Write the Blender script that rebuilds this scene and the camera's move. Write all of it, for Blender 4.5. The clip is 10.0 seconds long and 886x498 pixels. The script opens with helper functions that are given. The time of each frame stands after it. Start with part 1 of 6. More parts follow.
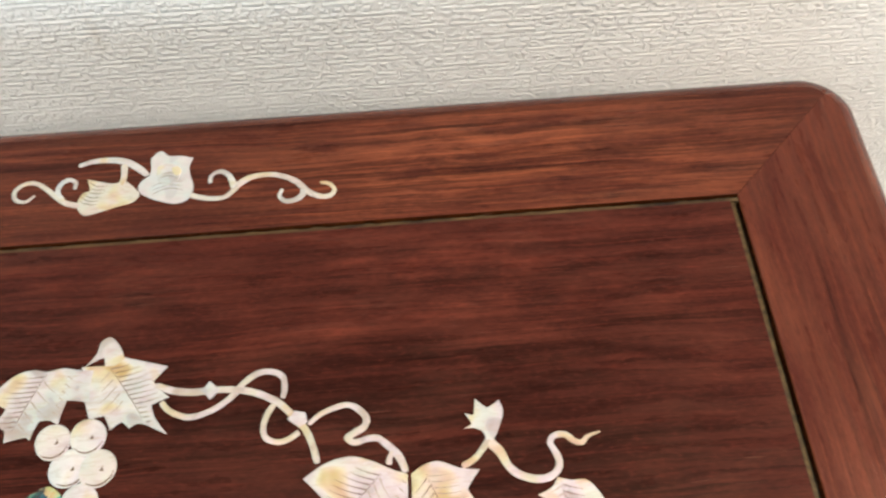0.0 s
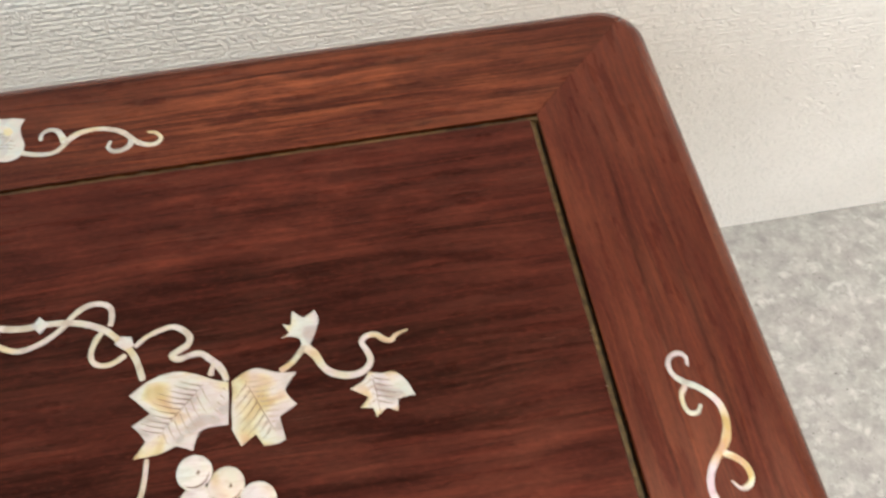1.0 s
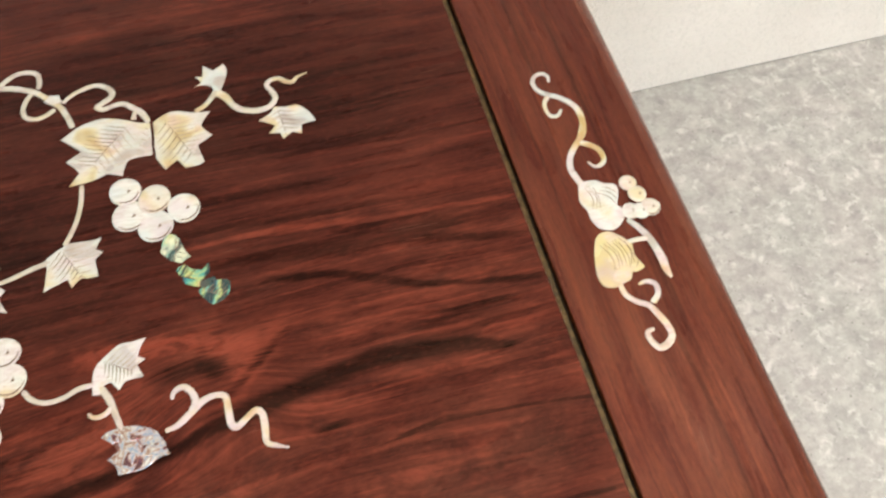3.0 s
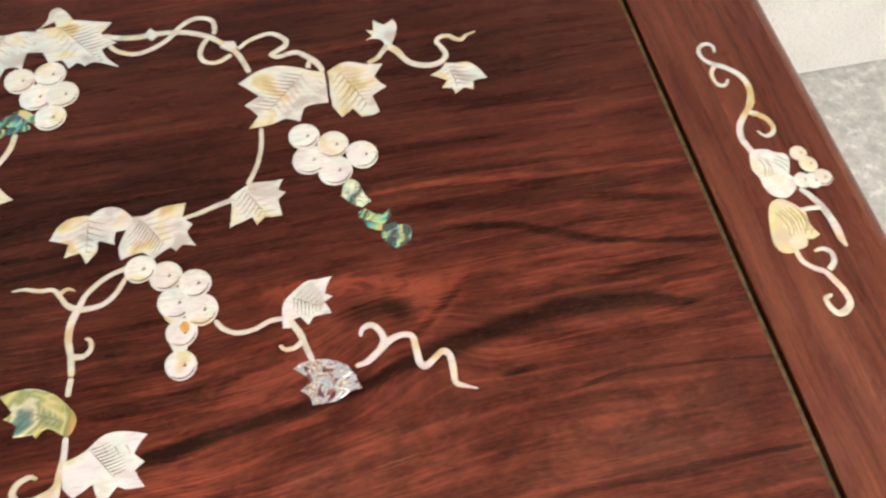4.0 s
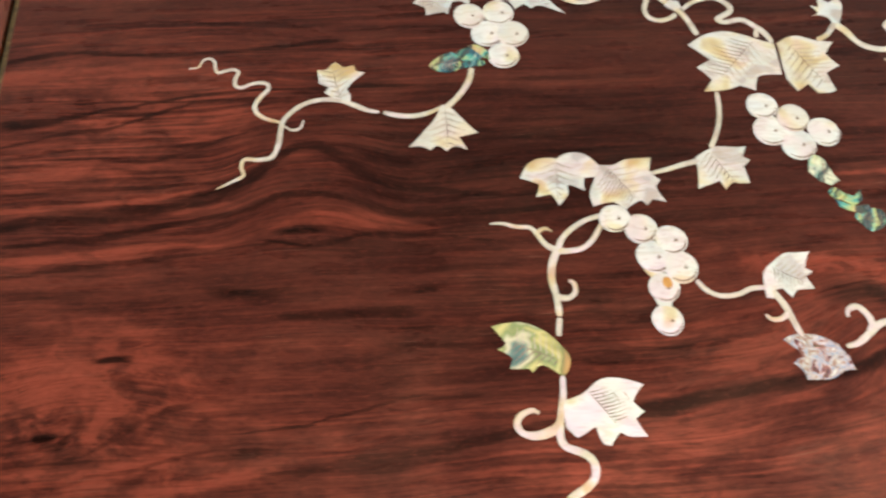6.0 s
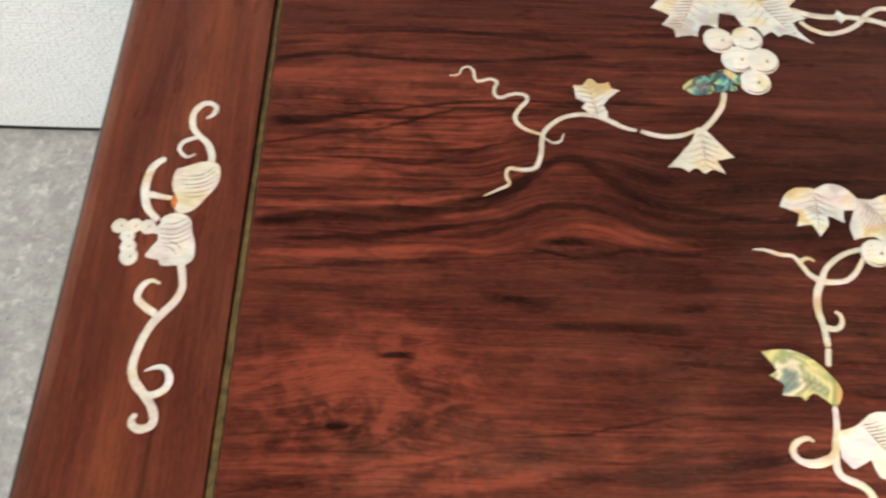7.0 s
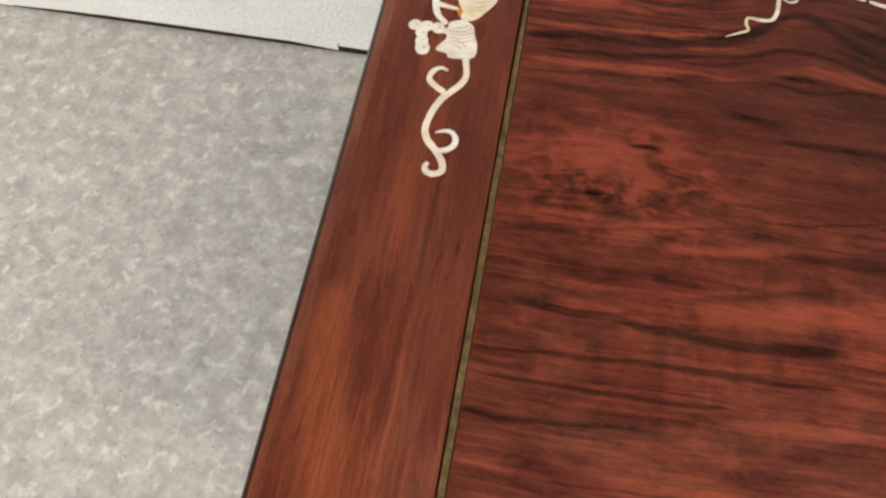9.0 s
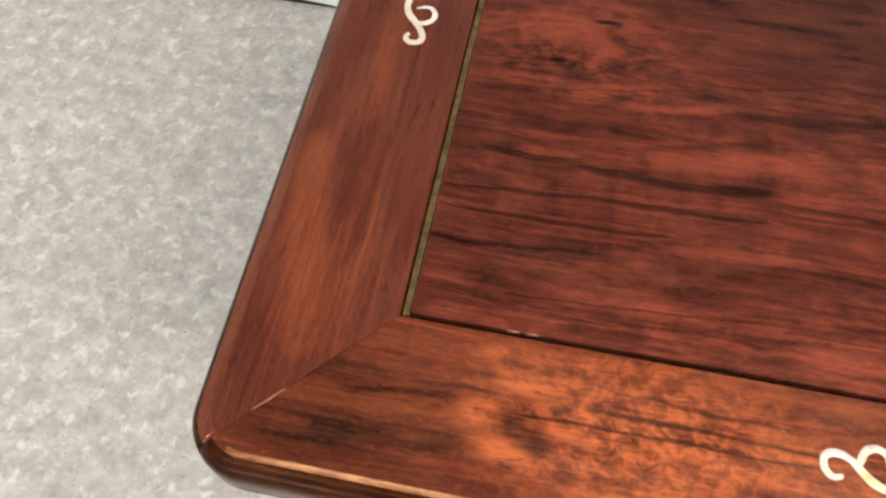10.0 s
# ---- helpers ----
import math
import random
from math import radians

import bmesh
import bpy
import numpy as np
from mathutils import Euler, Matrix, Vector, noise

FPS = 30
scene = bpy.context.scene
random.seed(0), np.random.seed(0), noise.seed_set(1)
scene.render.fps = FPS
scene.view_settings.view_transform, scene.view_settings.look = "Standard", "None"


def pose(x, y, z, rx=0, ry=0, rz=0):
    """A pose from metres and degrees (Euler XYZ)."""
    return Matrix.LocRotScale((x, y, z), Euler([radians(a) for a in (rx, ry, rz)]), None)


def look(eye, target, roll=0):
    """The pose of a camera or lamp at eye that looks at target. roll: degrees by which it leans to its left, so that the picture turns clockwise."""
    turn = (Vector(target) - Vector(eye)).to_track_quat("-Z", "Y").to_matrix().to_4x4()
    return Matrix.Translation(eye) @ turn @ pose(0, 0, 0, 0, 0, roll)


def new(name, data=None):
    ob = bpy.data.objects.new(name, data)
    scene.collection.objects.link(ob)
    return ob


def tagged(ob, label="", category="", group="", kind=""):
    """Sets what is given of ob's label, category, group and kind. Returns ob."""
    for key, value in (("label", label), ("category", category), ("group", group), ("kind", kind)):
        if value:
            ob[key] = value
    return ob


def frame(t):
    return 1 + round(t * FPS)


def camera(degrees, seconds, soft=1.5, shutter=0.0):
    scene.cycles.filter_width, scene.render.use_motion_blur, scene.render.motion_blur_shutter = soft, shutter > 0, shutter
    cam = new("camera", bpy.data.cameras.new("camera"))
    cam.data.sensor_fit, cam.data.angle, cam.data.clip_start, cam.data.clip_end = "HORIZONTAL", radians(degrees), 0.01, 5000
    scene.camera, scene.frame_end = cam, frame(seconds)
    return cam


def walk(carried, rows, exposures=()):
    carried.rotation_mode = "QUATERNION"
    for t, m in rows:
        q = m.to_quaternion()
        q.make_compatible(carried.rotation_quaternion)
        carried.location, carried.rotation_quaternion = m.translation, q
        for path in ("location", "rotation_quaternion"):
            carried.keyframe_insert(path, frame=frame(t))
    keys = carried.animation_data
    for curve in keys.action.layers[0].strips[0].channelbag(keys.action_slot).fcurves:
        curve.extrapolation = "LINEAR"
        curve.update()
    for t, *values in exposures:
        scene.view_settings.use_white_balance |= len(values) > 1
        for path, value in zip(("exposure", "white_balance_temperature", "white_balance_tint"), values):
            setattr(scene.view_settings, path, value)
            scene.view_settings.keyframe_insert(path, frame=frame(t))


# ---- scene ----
cam = camera(56.19, 10.0, soft=2.4, shutter=0.3)
PATH = [
    (0, (0.11326, 0.01315, 0.81937), (0.14583, 0.98735, -0.92702), -2.486),
    (0.5, (0.14091, -0.00992, 0.81965), (0.22590, 0.99396, -0.90807), -1.833),
    (1, (0.16872, -0.04572, 0.81972), (0.32447, 0.95139, -0.90699), -1.133),
    (1.5, (0.18267, -0.08397, 0.81717), (0.40321, 0.89592, -0.91233), -0.328),
    (2, (0.18925, -0.12072, 0.81430), (0.45812, 0.83162, -0.92374), 0.427),
    (2.2, (0.18677, -0.13797, 0.81278), (0.48593, 0.81706, -0.91882), 1.339),
    (3.3, (0.14533, -0.17781, 0.81025), (0.40917, 0.72674, -0.95389), 1.344),
    (3.5, (0.12779, -0.17967, 0.80777), (0.39173, 0.73932, -0.94887), 1.778),
    (4, (0.09015, -0.17649, 0.80484), (0.33169, 0.74783, -0.95223), 2.352),
    (4.5, (0.05804, -0.17144, 0.80333), (0.28230, 0.74666, -0.95928), 3.065),
    (5, (0.00922, -0.16768, 0.79574), (0.21985, 0.74686, -0.97040), 4.252),
    (5.5, (-0.03909, -0.16618, 0.78724), (0.11945, 0.75913, -0.97873), 3.625),
    (5.7, (-0.05749, -0.16350, 0.78761), (0.08299, 0.75898, -0.98138), 3.545),
    (6.8, (-0.16366, -0.15443, 0.79519), (-0.10988, 0.76618, -0.97952), 3.499),
    (7, (-0.18164, -0.15601, 0.79625), (-0.15003, 0.76547, -0.97854), 3.175),
    (7.5, (-0.22511, -0.16852, 0.79641), (-0.24378, 0.75901, -0.97540), 2.401),
    (8, (-0.24756, -0.19916, 0.79875), (-0.32924, 0.73592, -0.96730), 1.189),
    (8.5, (-0.25465, -0.23786, 0.79731), (-0.37906, 0.69613, -0.96683), 0.825),
    (9, (-0.24674, -0.27558, 0.80159), (-0.40941, 0.65125, -0.96321), 0.092),
    (9.5, (-0.23161, -0.32005, 0.80314), (-0.42365, 0.60941, -0.95732), -0.466),
    (10, (-0.21387, -0.35119, 0.80042), (-0.41491, 0.58357, -0.95623), -0.912),
]
EXPOSURES = [(0, 0.02, 6300, 10), (0.5, -0.02, 6330, 10), (1.5, -0.13, 6400, 10), (2, -0.13, 6450, 10), (3.5, 0.05, 6450, 10), (4.5, -0.04, 6450, 10), (5.5, 0.0, 6300, 10), (7, 0.0, 6600, 11), (7.5, -0.07, 6700, 12), (8, -0.16, 6780, 13), (8.5, -0.09, 6850, 15), (9, -0.08, 6900, 16), (10, 0.10, 6900, 15)]
walk(cam, [(t, look(eye, target, roll)) for t, eye, target, roll in PATH], EXPOSURES)

# ---- light ----
world = bpy.data.worlds.new("world")
scene.world = world
world.use_nodes = True
sky = world.node_tree.nodes.new("ShaderNodeTexSky")
sky.sky_type, sky.sun_disc, sky.sun_elevation, sky.sun_rotation = "NISHITA", False, radians(40), radians(200)
world.node_tree.links.new(sky.outputs[0], world.node_tree.nodes["Background"].inputs[0])
world.node_tree.nodes["Background"].inputs[1].default_value = 0.1

TOP = 0.49            # height of the table top
WALL = 0.398          # face of the wall behind the table
ROOM_X, ROOM_Y, ROOM_Z = (-2.3, 2.5), (-2.9, WALL), 2.45
LAMPS = [(-0.08, 0.21), (1.00, 0.20), (1.15, -1.25), (-1.15, -1.45)]   # ceiling light panels
LAMP_SIZES = [(0.6, 0.24), (1.2, 0.24), (1.2, 0.24), (1.2, 0.24)]
LAMP_POWER = (4.2, 12.5, 49.0, 19.5)
LAMP_COLOR = (1.0, 0.90, 0.80)
WINDOW = (-2.1, -0.3, 0.9, 2.05)          # x and z limits of the opening opposite


def area(name, m, size, power, color):
    data = bpy.data.lights.new(name, "AREA")
    data.shape, data.size, data.size_y, data.energy, data.color = "RECTANGLE", *size, power, color
    ob = new(name, data)
    ob.matrix_world = m
    return ob


for (lx, ly), ls, lp in zip(LAMPS, LAMP_SIZES, LAMP_POWER):
    area("panel_light", pose(lx, ly, ROOM_Z - 0.045), ls, lp, LAMP_COLOR)
wx0, wx1, wz0, wz1 = WINDOW
area("daylight", pose((wx0 + wx1) / 2, ROOM_Y[0] - 0.05, (wz0 + wz1) / 2, 90, 0, 0), (wx1 - wx0, wz1 - wz0), 54.0, (0.68, 0.88, 1.0))


# ---- materials ----
class Nodes:
    """A small writer of node trees."""

    def __init__(self, name):
        self.mat = bpy.data.materials.new(name)
        self.mat.use_nodes = True
        self.t = self.mat.node_tree
        self.shader = self.t.nodes["Principled BSDF"]

    def put(self, socket, value):
        if isinstance(value, bpy.types.NodeSocket):
            self.t.links.new(value, socket)
        elif isinstance(value, (tuple, list)) and len(value) == 3 and socket.type == "RGBA":
            socket.default_value = (*value, 1.0)
        else:
            socket.default_value = value

    def math(self, op, a, b=0.0, c=0.0):
        n = self.t.nodes.new("ShaderNodeMath")
        n.operation = op
        for s, v in zip(n.inputs, (a, b, c)):
            self.put(s, v)
        return n.outputs[0]

    def position(self):
        g = self.t.nodes.new("ShaderNodeNewGeometry")
        return self.split(g.outputs["Position"])

    def split(self, v):
        s = self.t.nodes.new("ShaderNodeSeparateXYZ")
        self.put(s.inputs[0], v)
        return s.outputs[0], s.outputs[1], s.outputs[2]

    def join(self, x, y, z=0.0):
        s = self.t.nodes.new("ShaderNodeCombineXYZ")
        for i, v in enumerate((x, y, z)):
            self.put(s.inputs[i], v)
        return s.outputs[0]

    def random(self):
        return self.t.nodes.new("ShaderNodeObjectInfo").outputs["Random"]

    def noise(self, vec, scale=1.0, detail=3.0, rough=0.5, distort=0.0, color=False):
        n = self.t.nodes.new("ShaderNodeTexNoise")
        self.put(n.inputs["Vector"], vec)
        for k, v in (("Scale", scale), ("Detail", detail), ("Roughness", rough), ("Distortion", distort)):
            n.inputs[k].default_value = v
        return n.outputs["Color" if color else "Fac"]

    def cells(self, vec, scale, out="Color"):
        n = self.t.nodes.new("ShaderNodeTexVoronoi")
        self.put(n.inputs["Vector"], vec)
        n.inputs["Scale"].default_value = scale
        return n.outputs[out]

    def ramp(self, fac, *stops):
        n = self.t.nodes.new("ShaderNodeValToRGB")
        e = n.color_ramp.elements
        while len(e) < len(stops):
            e.new(0.5)
        for el, (p, c) in zip(e, stops):
            el.position = p
            el.color = (*c, 1.0) if isinstance(c, tuple) else (c, c, c, 1.0)
        self.put(n.inputs[0], fac)
        return n.outputs[0]

    def mix(self, fac, a, b, blend="MIX"):
        n = self.t.nodes.new("ShaderNodeMix")
        n.data_type, n.blend_type = "RGBA", blend
        self.put(n.inputs[0], fac)
        self.put(n.inputs[6], a)
        self.put(n.inputs[7], b)
        return n.outputs[2]

    def bump(self, height, strength, distance):
        n = self.t.nodes.new("ShaderNodeBump")
        n.inputs["Strength"].default_value, n.inputs["Distance"].default_value = strength, distance
        self.put(n.inputs["Height"], height)
        return n.outputs[0]

    def done(self, color, rough=0.5, metal=0.0, normal=None, **more):
        self.put(self.shader.inputs["Base Color"], color)
        self.put(self.shader.inputs["Roughness"], rough)
        self.put(self.shader.inputs["Metallic"], metal)
        if normal:
            self.put(self.shader.inputs["Normal"], normal)
        for k, v in more.items():
            self.put(self.shader.inputs[k.replace("_", " ")], v)
        return self.mat


def simple(name, low, high, scale, rough, stretch=(1, 1, 1), strength=0.2, depth=0.0005):
    n = Nodes(name)
    x, y, z = n.position()
    g = n.noise(n.join(*(n.math("MULTIPLY", a, s) for a, s in zip((x, y, z), stretch))), scale, 4.0, 0.6)
    return n.done(n.ramp(g, (0.3, low), (0.7, high)), rough, normal=n.bump(g, strength, depth), Specular_IOR_Level=0.15)


def spot_group():
    """A soft, long spot of the grain at a place: half length, half width, slope and strength."""
    g = bpy.data.node_groups.new("grain_spot", "ShaderNodeTree")
    g.interface.new_socket("place", in_out="INPUT", socket_type="NodeSocketVector")
    for k in ("u", "v", "length", "width", "slope", "strength"):
        g.interface.new_socket(k, in_out="INPUT", socket_type="NodeSocketFloat")
    g.interface.new_socket("amount", in_out="OUTPUT", socket_type="NodeSocketFloat")
    start, end = g.nodes.new("NodeGroupInput"), g.nodes.new("NodeGroupOutput")
    cut = g.nodes.new("ShaderNodeSeparateXYZ")
    g.links.new(start.outputs[0], cut.inputs[0])

    def m(op, *values):
        node = g.nodes.new("ShaderNodeMath")
        node.operation = op
        for s, v in zip(node.inputs, values):
            if isinstance(v, bpy.types.NodeSocket):
                g.links.new(v, s)
            else:
                s.default_value = v
        return node.outputs[0]

    o = start.outputs
    du = m("SUBTRACT", cut.outputs[0], o[1])
    b = m("DIVIDE", m("SUBTRACT", m("SUBTRACT", cut.outputs[1], o[2]), m("MULTIPLY", du, o[5])), o[4])
    a = m("POWER", m("ABSOLUTE", m("DIVIDE", du, o[3])), 3.0)
    r = m("ADD", a, m("POWER", m("ABSOLUTE", b), 2.8))
    g.links.new(m("MULTIPLY", m("EXPONENT", m("MULTIPLY", r, -1.0)), o[6]), end.inputs[0])
    return g


def vein_group(power, pts):
    """Nearness to a drawn line of the grain. pts: (along, across, half width) in millimetres; it fades out past both ends."""
    g = bpy.data.node_groups.new("grain_line", "ShaderNodeTree")
    for k in ("u", "v", "strand"):
        g.interface.new_socket(k, in_out="INPUT", socket_type="NodeSocketFloat")
    g.interface.new_socket("amount", in_out="OUTPUT", socket_type="NodeSocketFloat")
    start, end = g.nodes.new("NodeGroupInput"), g.nodes.new("NodeGroupOutput")

    def m(op, *values, clamp=False):
        node = g.nodes.new("ShaderNodeMath")
        node.operation, node.use_clamp = op, clamp
        for s, v in zip(node.inputs, values):
            if isinstance(v, bpy.types.NodeSocket):
                g.links.new(v, s)
            else:
                s.default_value = v
        return node.outputs[0]

    (ua, va, wa), (ub, vb, wb) = pts[0], pts[-1]
    pts = ((ua - 9, va, 0.4 * wa),) + tuple(pts) + ((ub + 9, vb, 0.4 * wb),)
    lo, span = pts[0][0], pts[-1][0] - pts[0][0]
    ramp = g.nodes.new("ShaderNodeValToRGB")
    ramp.color_ramp.interpolation = "CARDINAL"
    e = ramp.color_ramp.elements
    while len(e) < len(pts):
        e.new(0.5)
    for i, (el, (pu, pv, pw)) in enumerate(zip(e, pts)):
        el.position = (pu - lo) / span
        el.color = (0.5 + pv * 0.001, pw * 0.1, 0.0 if i in (0, len(pts) - 1) else power, 1.0)
    g.links.new(m("DIVIDE", m("SUBTRACT", start.outputs[0], lo * 0.001), span * 0.001), ramp.inputs[0])
    cut = g.nodes.new("ShaderNodeSeparateColor")
    g.links.new(ramp.outputs[0], cut.inputs[0])
    off = m("ABSOLUTE", m("SUBTRACT", m("ADD", start.outputs[1], 0.5), cut.outputs[0]))
    far = m("DIVIDE", m("MULTIPLY_ADD", start.outputs[2], -0.0016, off), m("MAXIMUM", m("MULTIPLY", cut.outputs[1], 0.01), 0.0004))
    near = m("MULTIPLY", m("SUBTRACT", 1.35, far), 1.25, clamp=True)
    g.links.new(m("MULTIPLY", near, cut.outputs[2]), end.inputs[0])
    return g


SPOT = spot_group()


def wood(name, along, deep, mid, warm, bands=(), pale=(), seed=0.0, vary=0.0, zones=(), straight=0.012, gloss=0.2, bends=(), calm=0.45, polish=0.22, run=1.0, line=0.3, rings=(), curl=(), knots=(), burl=85.0, dashes=0.85, veins=(), lights=()):
    """Lacquered rosewood. along: the axis of the grain. bands: (u, v, half length, half width, slope, strength) of dark
    heartwood, pale: the same of lighter wood and painted glare; zones: (u, v, half length, half width, gain) of lively,
    fiery figure and painted sheen;
    rings: the same of thin dark growth lines, curl: of the ripple across the grain, knots: of burl; burl: how fine it
    is; dashes: strength of short flecks; veins: (strength, ((u, v, half width), ...) in millimetres) of dark lines,
    lights: the same of light ones."""
    n = Nodes(name)
    x, y, z = n.position()
    u, v = (x, y) if along == "x" else (y, x)
    raw = v
    if vary:
        v = n.math("MULTIPLY_ADD", n.random(), vary, v)
    wave = n.noise(n.join(n.math("MULTIPLY", u, 6.0), n.math("MULTIPLY", v, 12.0), seed), 1.0, 2.0)
    shift = n.math("MULTIPLY", n.math("SUBTRACT", wave, 0.5), straight)
    fine = n.noise(n.join(n.math("MULTIPLY", u, 45.0), n.math("MULTIPLY", v, 90.0), seed + 3.0), 1.0, 3.0)
    shift = n.math("MULTIPLY_ADD", n.math("SUBTRACT", fine, 0.5), 0.0020, shift)
    bent, drawn = n.math("ADD", v, shift), n.math("ADD", raw, n.math("MULTIPLY_ADD", n.math("SUBTRACT", fine, 0.5), 0.0024, n.math("MULTIPLY", n.math("SUBTRACT", wave, 0.5), 0.0016)))
    def spots(items):
        total = 0.0
        for item in items:
            g = n.t.nodes.new("ShaderNodeGroup")
            g.node_tree = SPOT
            n.put(g.inputs[0], n.join(u, drawn))
            for socket, value in zip(list(g.inputs)[1:], item):
                socket.default_value = value
            total = n.math("MAXIMUM", total, g.outputs[0])
        return total

    for item in bends:
        bent = n.math("SUBTRACT", bent, spots((item,)))
    def streak(du, dv, more, detail=3.0, rough=0.55, distort=0.0):
        return n.noise(n.join(n.math("MULTIPLY", u, du * run), n.math("MULTIPLY", bent, dv), seed + more), 1.0, detail, rough, distort)

    band = streak(7.0, 150.0, 1.0, 4.0)
    broad = streak(9.0, 42.0, 7.0)
    hair = streak(26.0, 900.0, 0.0, 2.0, 0.6)
    pore = streak(110.0, 1500.0, 9.0, 1.0)
    glow = streak(26.0, 130.0, 5.0, 4.0, 0.6)
    blotch = streak(62.0, 105.0, 6.0, 5.0, 0.65, 0.5)
    patch = streak(20.0, 40.0, 2.0, 3.0, 0.55, 0.3)
    thin = streak(11.0, 420.0, 8.0)
    dash = streak(95.0, 430.0, 4.0, 2.0)

    shade = n.math("ADD", n.math("MULTIPLY", band, 0.52), n.math("ADD", n.math("MULTIPLY", broad, 0.33), n.math("MULTIPLY", patch, 0.15)))
    between = tuple(0.62 * a + 0.38 * b for a, b in zip(mid, deep))
    color = n.ramp(shade, (0.36, between), (0.50, mid), (0.64, tuple(0.80 * a + 0.20 * b for a, b in zip(mid, warm))))
    color = n.mix(n.ramp(thin, (0.28, calm), (0.46, 0.0)), color, deep)
    def field(base, items):
        total = base
        for zu, zv, zw, zh, za in items:
            a, b = n.math("MULTIPLY", n.math("SUBTRACT", u, zu), 1 / zw), n.math("MULTIPLY", n.math("SUBTRACT", raw, zv), 1 / zh)
            r2 = n.math("ADD", n.math("MULTIPLY", a, a), n.math("MULTIPLY", b, b))
            total = n.math("MULTIPLY_ADD", n.math("POWER", 2.718, n.math("MULTIPLY", r2, -1.0)), za, total)
        return total

    def drawn_lines(items):
        total = 0.0
        strand = n.math("MULTIPLY_ADD", n.math("SUBTRACT", streak(18.0, 330.0, 24.0, 3.0, 0.6), 0.5), 1.9, n.math("MULTIPLY", n.math("SUBTRACT", streak(40.0, 900.0, 25.0, 2.0, 0.6), 0.5), 1.2))
        for power, pts in items:
            g = n.t.nodes.new("ShaderNodeGroup")
            g.node_tree = vein_group(power, pts)
            for socket, value in zip(g.inputs, (u, drawn, strand)):
                n.put(socket, value)
            total = n.math("MAXIMUM", total, g.outputs[0])
        return total

    gain = field(0.10, zones)
    fire = n.math("ADD", n.math("MULTIPLY", n.ramp(blotch, (0.40, 0.05), (0.66, 0.8)), n.ramp(patch, (0.38, 0.35), (0.55, 1.0))), n.math("MULTIPLY", n.ramp(glow, (0.47, 0.0), (0.66, 0.6)), n.ramp(hair, (0.40, 0.5), (0.56, 1.0))))
    color = n.mix(n.math("MINIMUM", n.math("MULTIPLY", fire, gain), 0.9), color, warm)
    color = n.mix(n.math("MULTIPLY", n.ramp(dash, (0.32, dashes), (0.42, 0.0)), n.math("MINIMUM", n.math("ADD", gain, 0.22), 0.8)), color, deep)
    color = n.mix(n.math("MULTIPLY", n.ramp(thin, (0.58, 0.0), (0.72, 0.6)), n.math("ADD", gain, line)), color, warm)
    if knots:
        mottle = n.noise(n.join(n.math("MULTIPLY", u, burl), n.math("MULTIPLY", raw, 1.2 * burl), seed + 31.0), 1.0, 5.0, 0.62, 0.5)
        spread = field(0.0, knots)
        color = n.mix(n.math("MULTIPLY", n.ramp(mottle, (0.47, 0.0), (0.60, 0.85)), spread), color, warm)
        color = n.mix(n.math("MULTIPLY", n.ramp(mottle, (0.36, 0.85), (0.46, 0.0)), spread), color, deep)
    if curl:
        ripple = n.noise(n.join(n.math("MULTIPLY", u, 75.0), n.math("MULTIPLY", bent, 20.0), seed + 17.0), 1.0, 3.0, 0.6, 0.6)
        spread = field(0.0, curl)
        color = n.mix(n.math("MULTIPLY", n.ramp(ripple, (0.46, 0.0), (0.68, 0.8)), spread), color, warm)
        color = n.mix(n.math("MULTIPLY", n.ramp(ripple, (0.32, 0.8), (0.48, 0.0)), spread), color, deep)
    if rings:
        level, fade = streak(5.0, 100.0, 21.0, 2.0, 0.45), n.math("MULTIPLY", field(0.15, rings), n.ramp(streak(9.0, 70.0, 22.0), (0.40, 0.10), (0.60, 1.0)))
        close = streak(7.0, 260.0, 23.0, 2.0, 0.5)
        for line_field, at, width, power in ((level, 0.47, 0.030, 1.0), (level, 0.58, 0.018, 0.8), (close, 0.50, 0.040, 0.7)):
            away = n.math("ABSOLUTE", n.math("SUBTRACT", line_field, at))
            color = n.mix(n.math("MULTIPLY", n.ramp(away, (0.0, power), (width, 0.0)), fade), color, tuple(0.8 * c for c in deep))
        shine = n.math("ABSOLUTE", n.math("SUBTRACT", close, 0.58))
        color = n.mix(n.math("MULTIPLY", n.ramp(shine, (0.0, 0.5), (0.05, 0.0)), fade), color, warm)
        glint = n.math("ABSOLUTE", n.math("SUBTRACT", level, 0.525))
        color = n.mix(n.math("MULTIPLY", n.ramp(glint, (0.0, 0.6), (0.035, 0.0)), n.math("MULTIPLY", n.math("MINIMUM", n.math("MULTIPLY", gain, 1.4), 1.0), n.ramp(blotch, (0.40, 0.1), (0.60, 1.0)))), color, warm)
    if pale:
        light = n.math("MINIMUM", n.math("MULTIPLY", n.math("MULTIPLY", spots(pale), 1.2), n.ramp(blotch, (0.42, 0.25), (0.54, 1.0))), 0.95)
        color = n.mix(light, color, tuple(0.28 * a + 0.72 * b for a, b in zip(mid, warm)))
    if lights:
        color = n.mix(n.math("MULTIPLY", drawn_lines(lights), n.ramp(blotch, (0.36, 0.45), (0.56, 1.0))), color, tuple(0.25 * a + 0.75 * b for a, b in zip(mid, warm)))
    color = n.mix(n.ramp(hair, (0.34, 0.6 * calm), (0.54, 0.0)), color, deep)
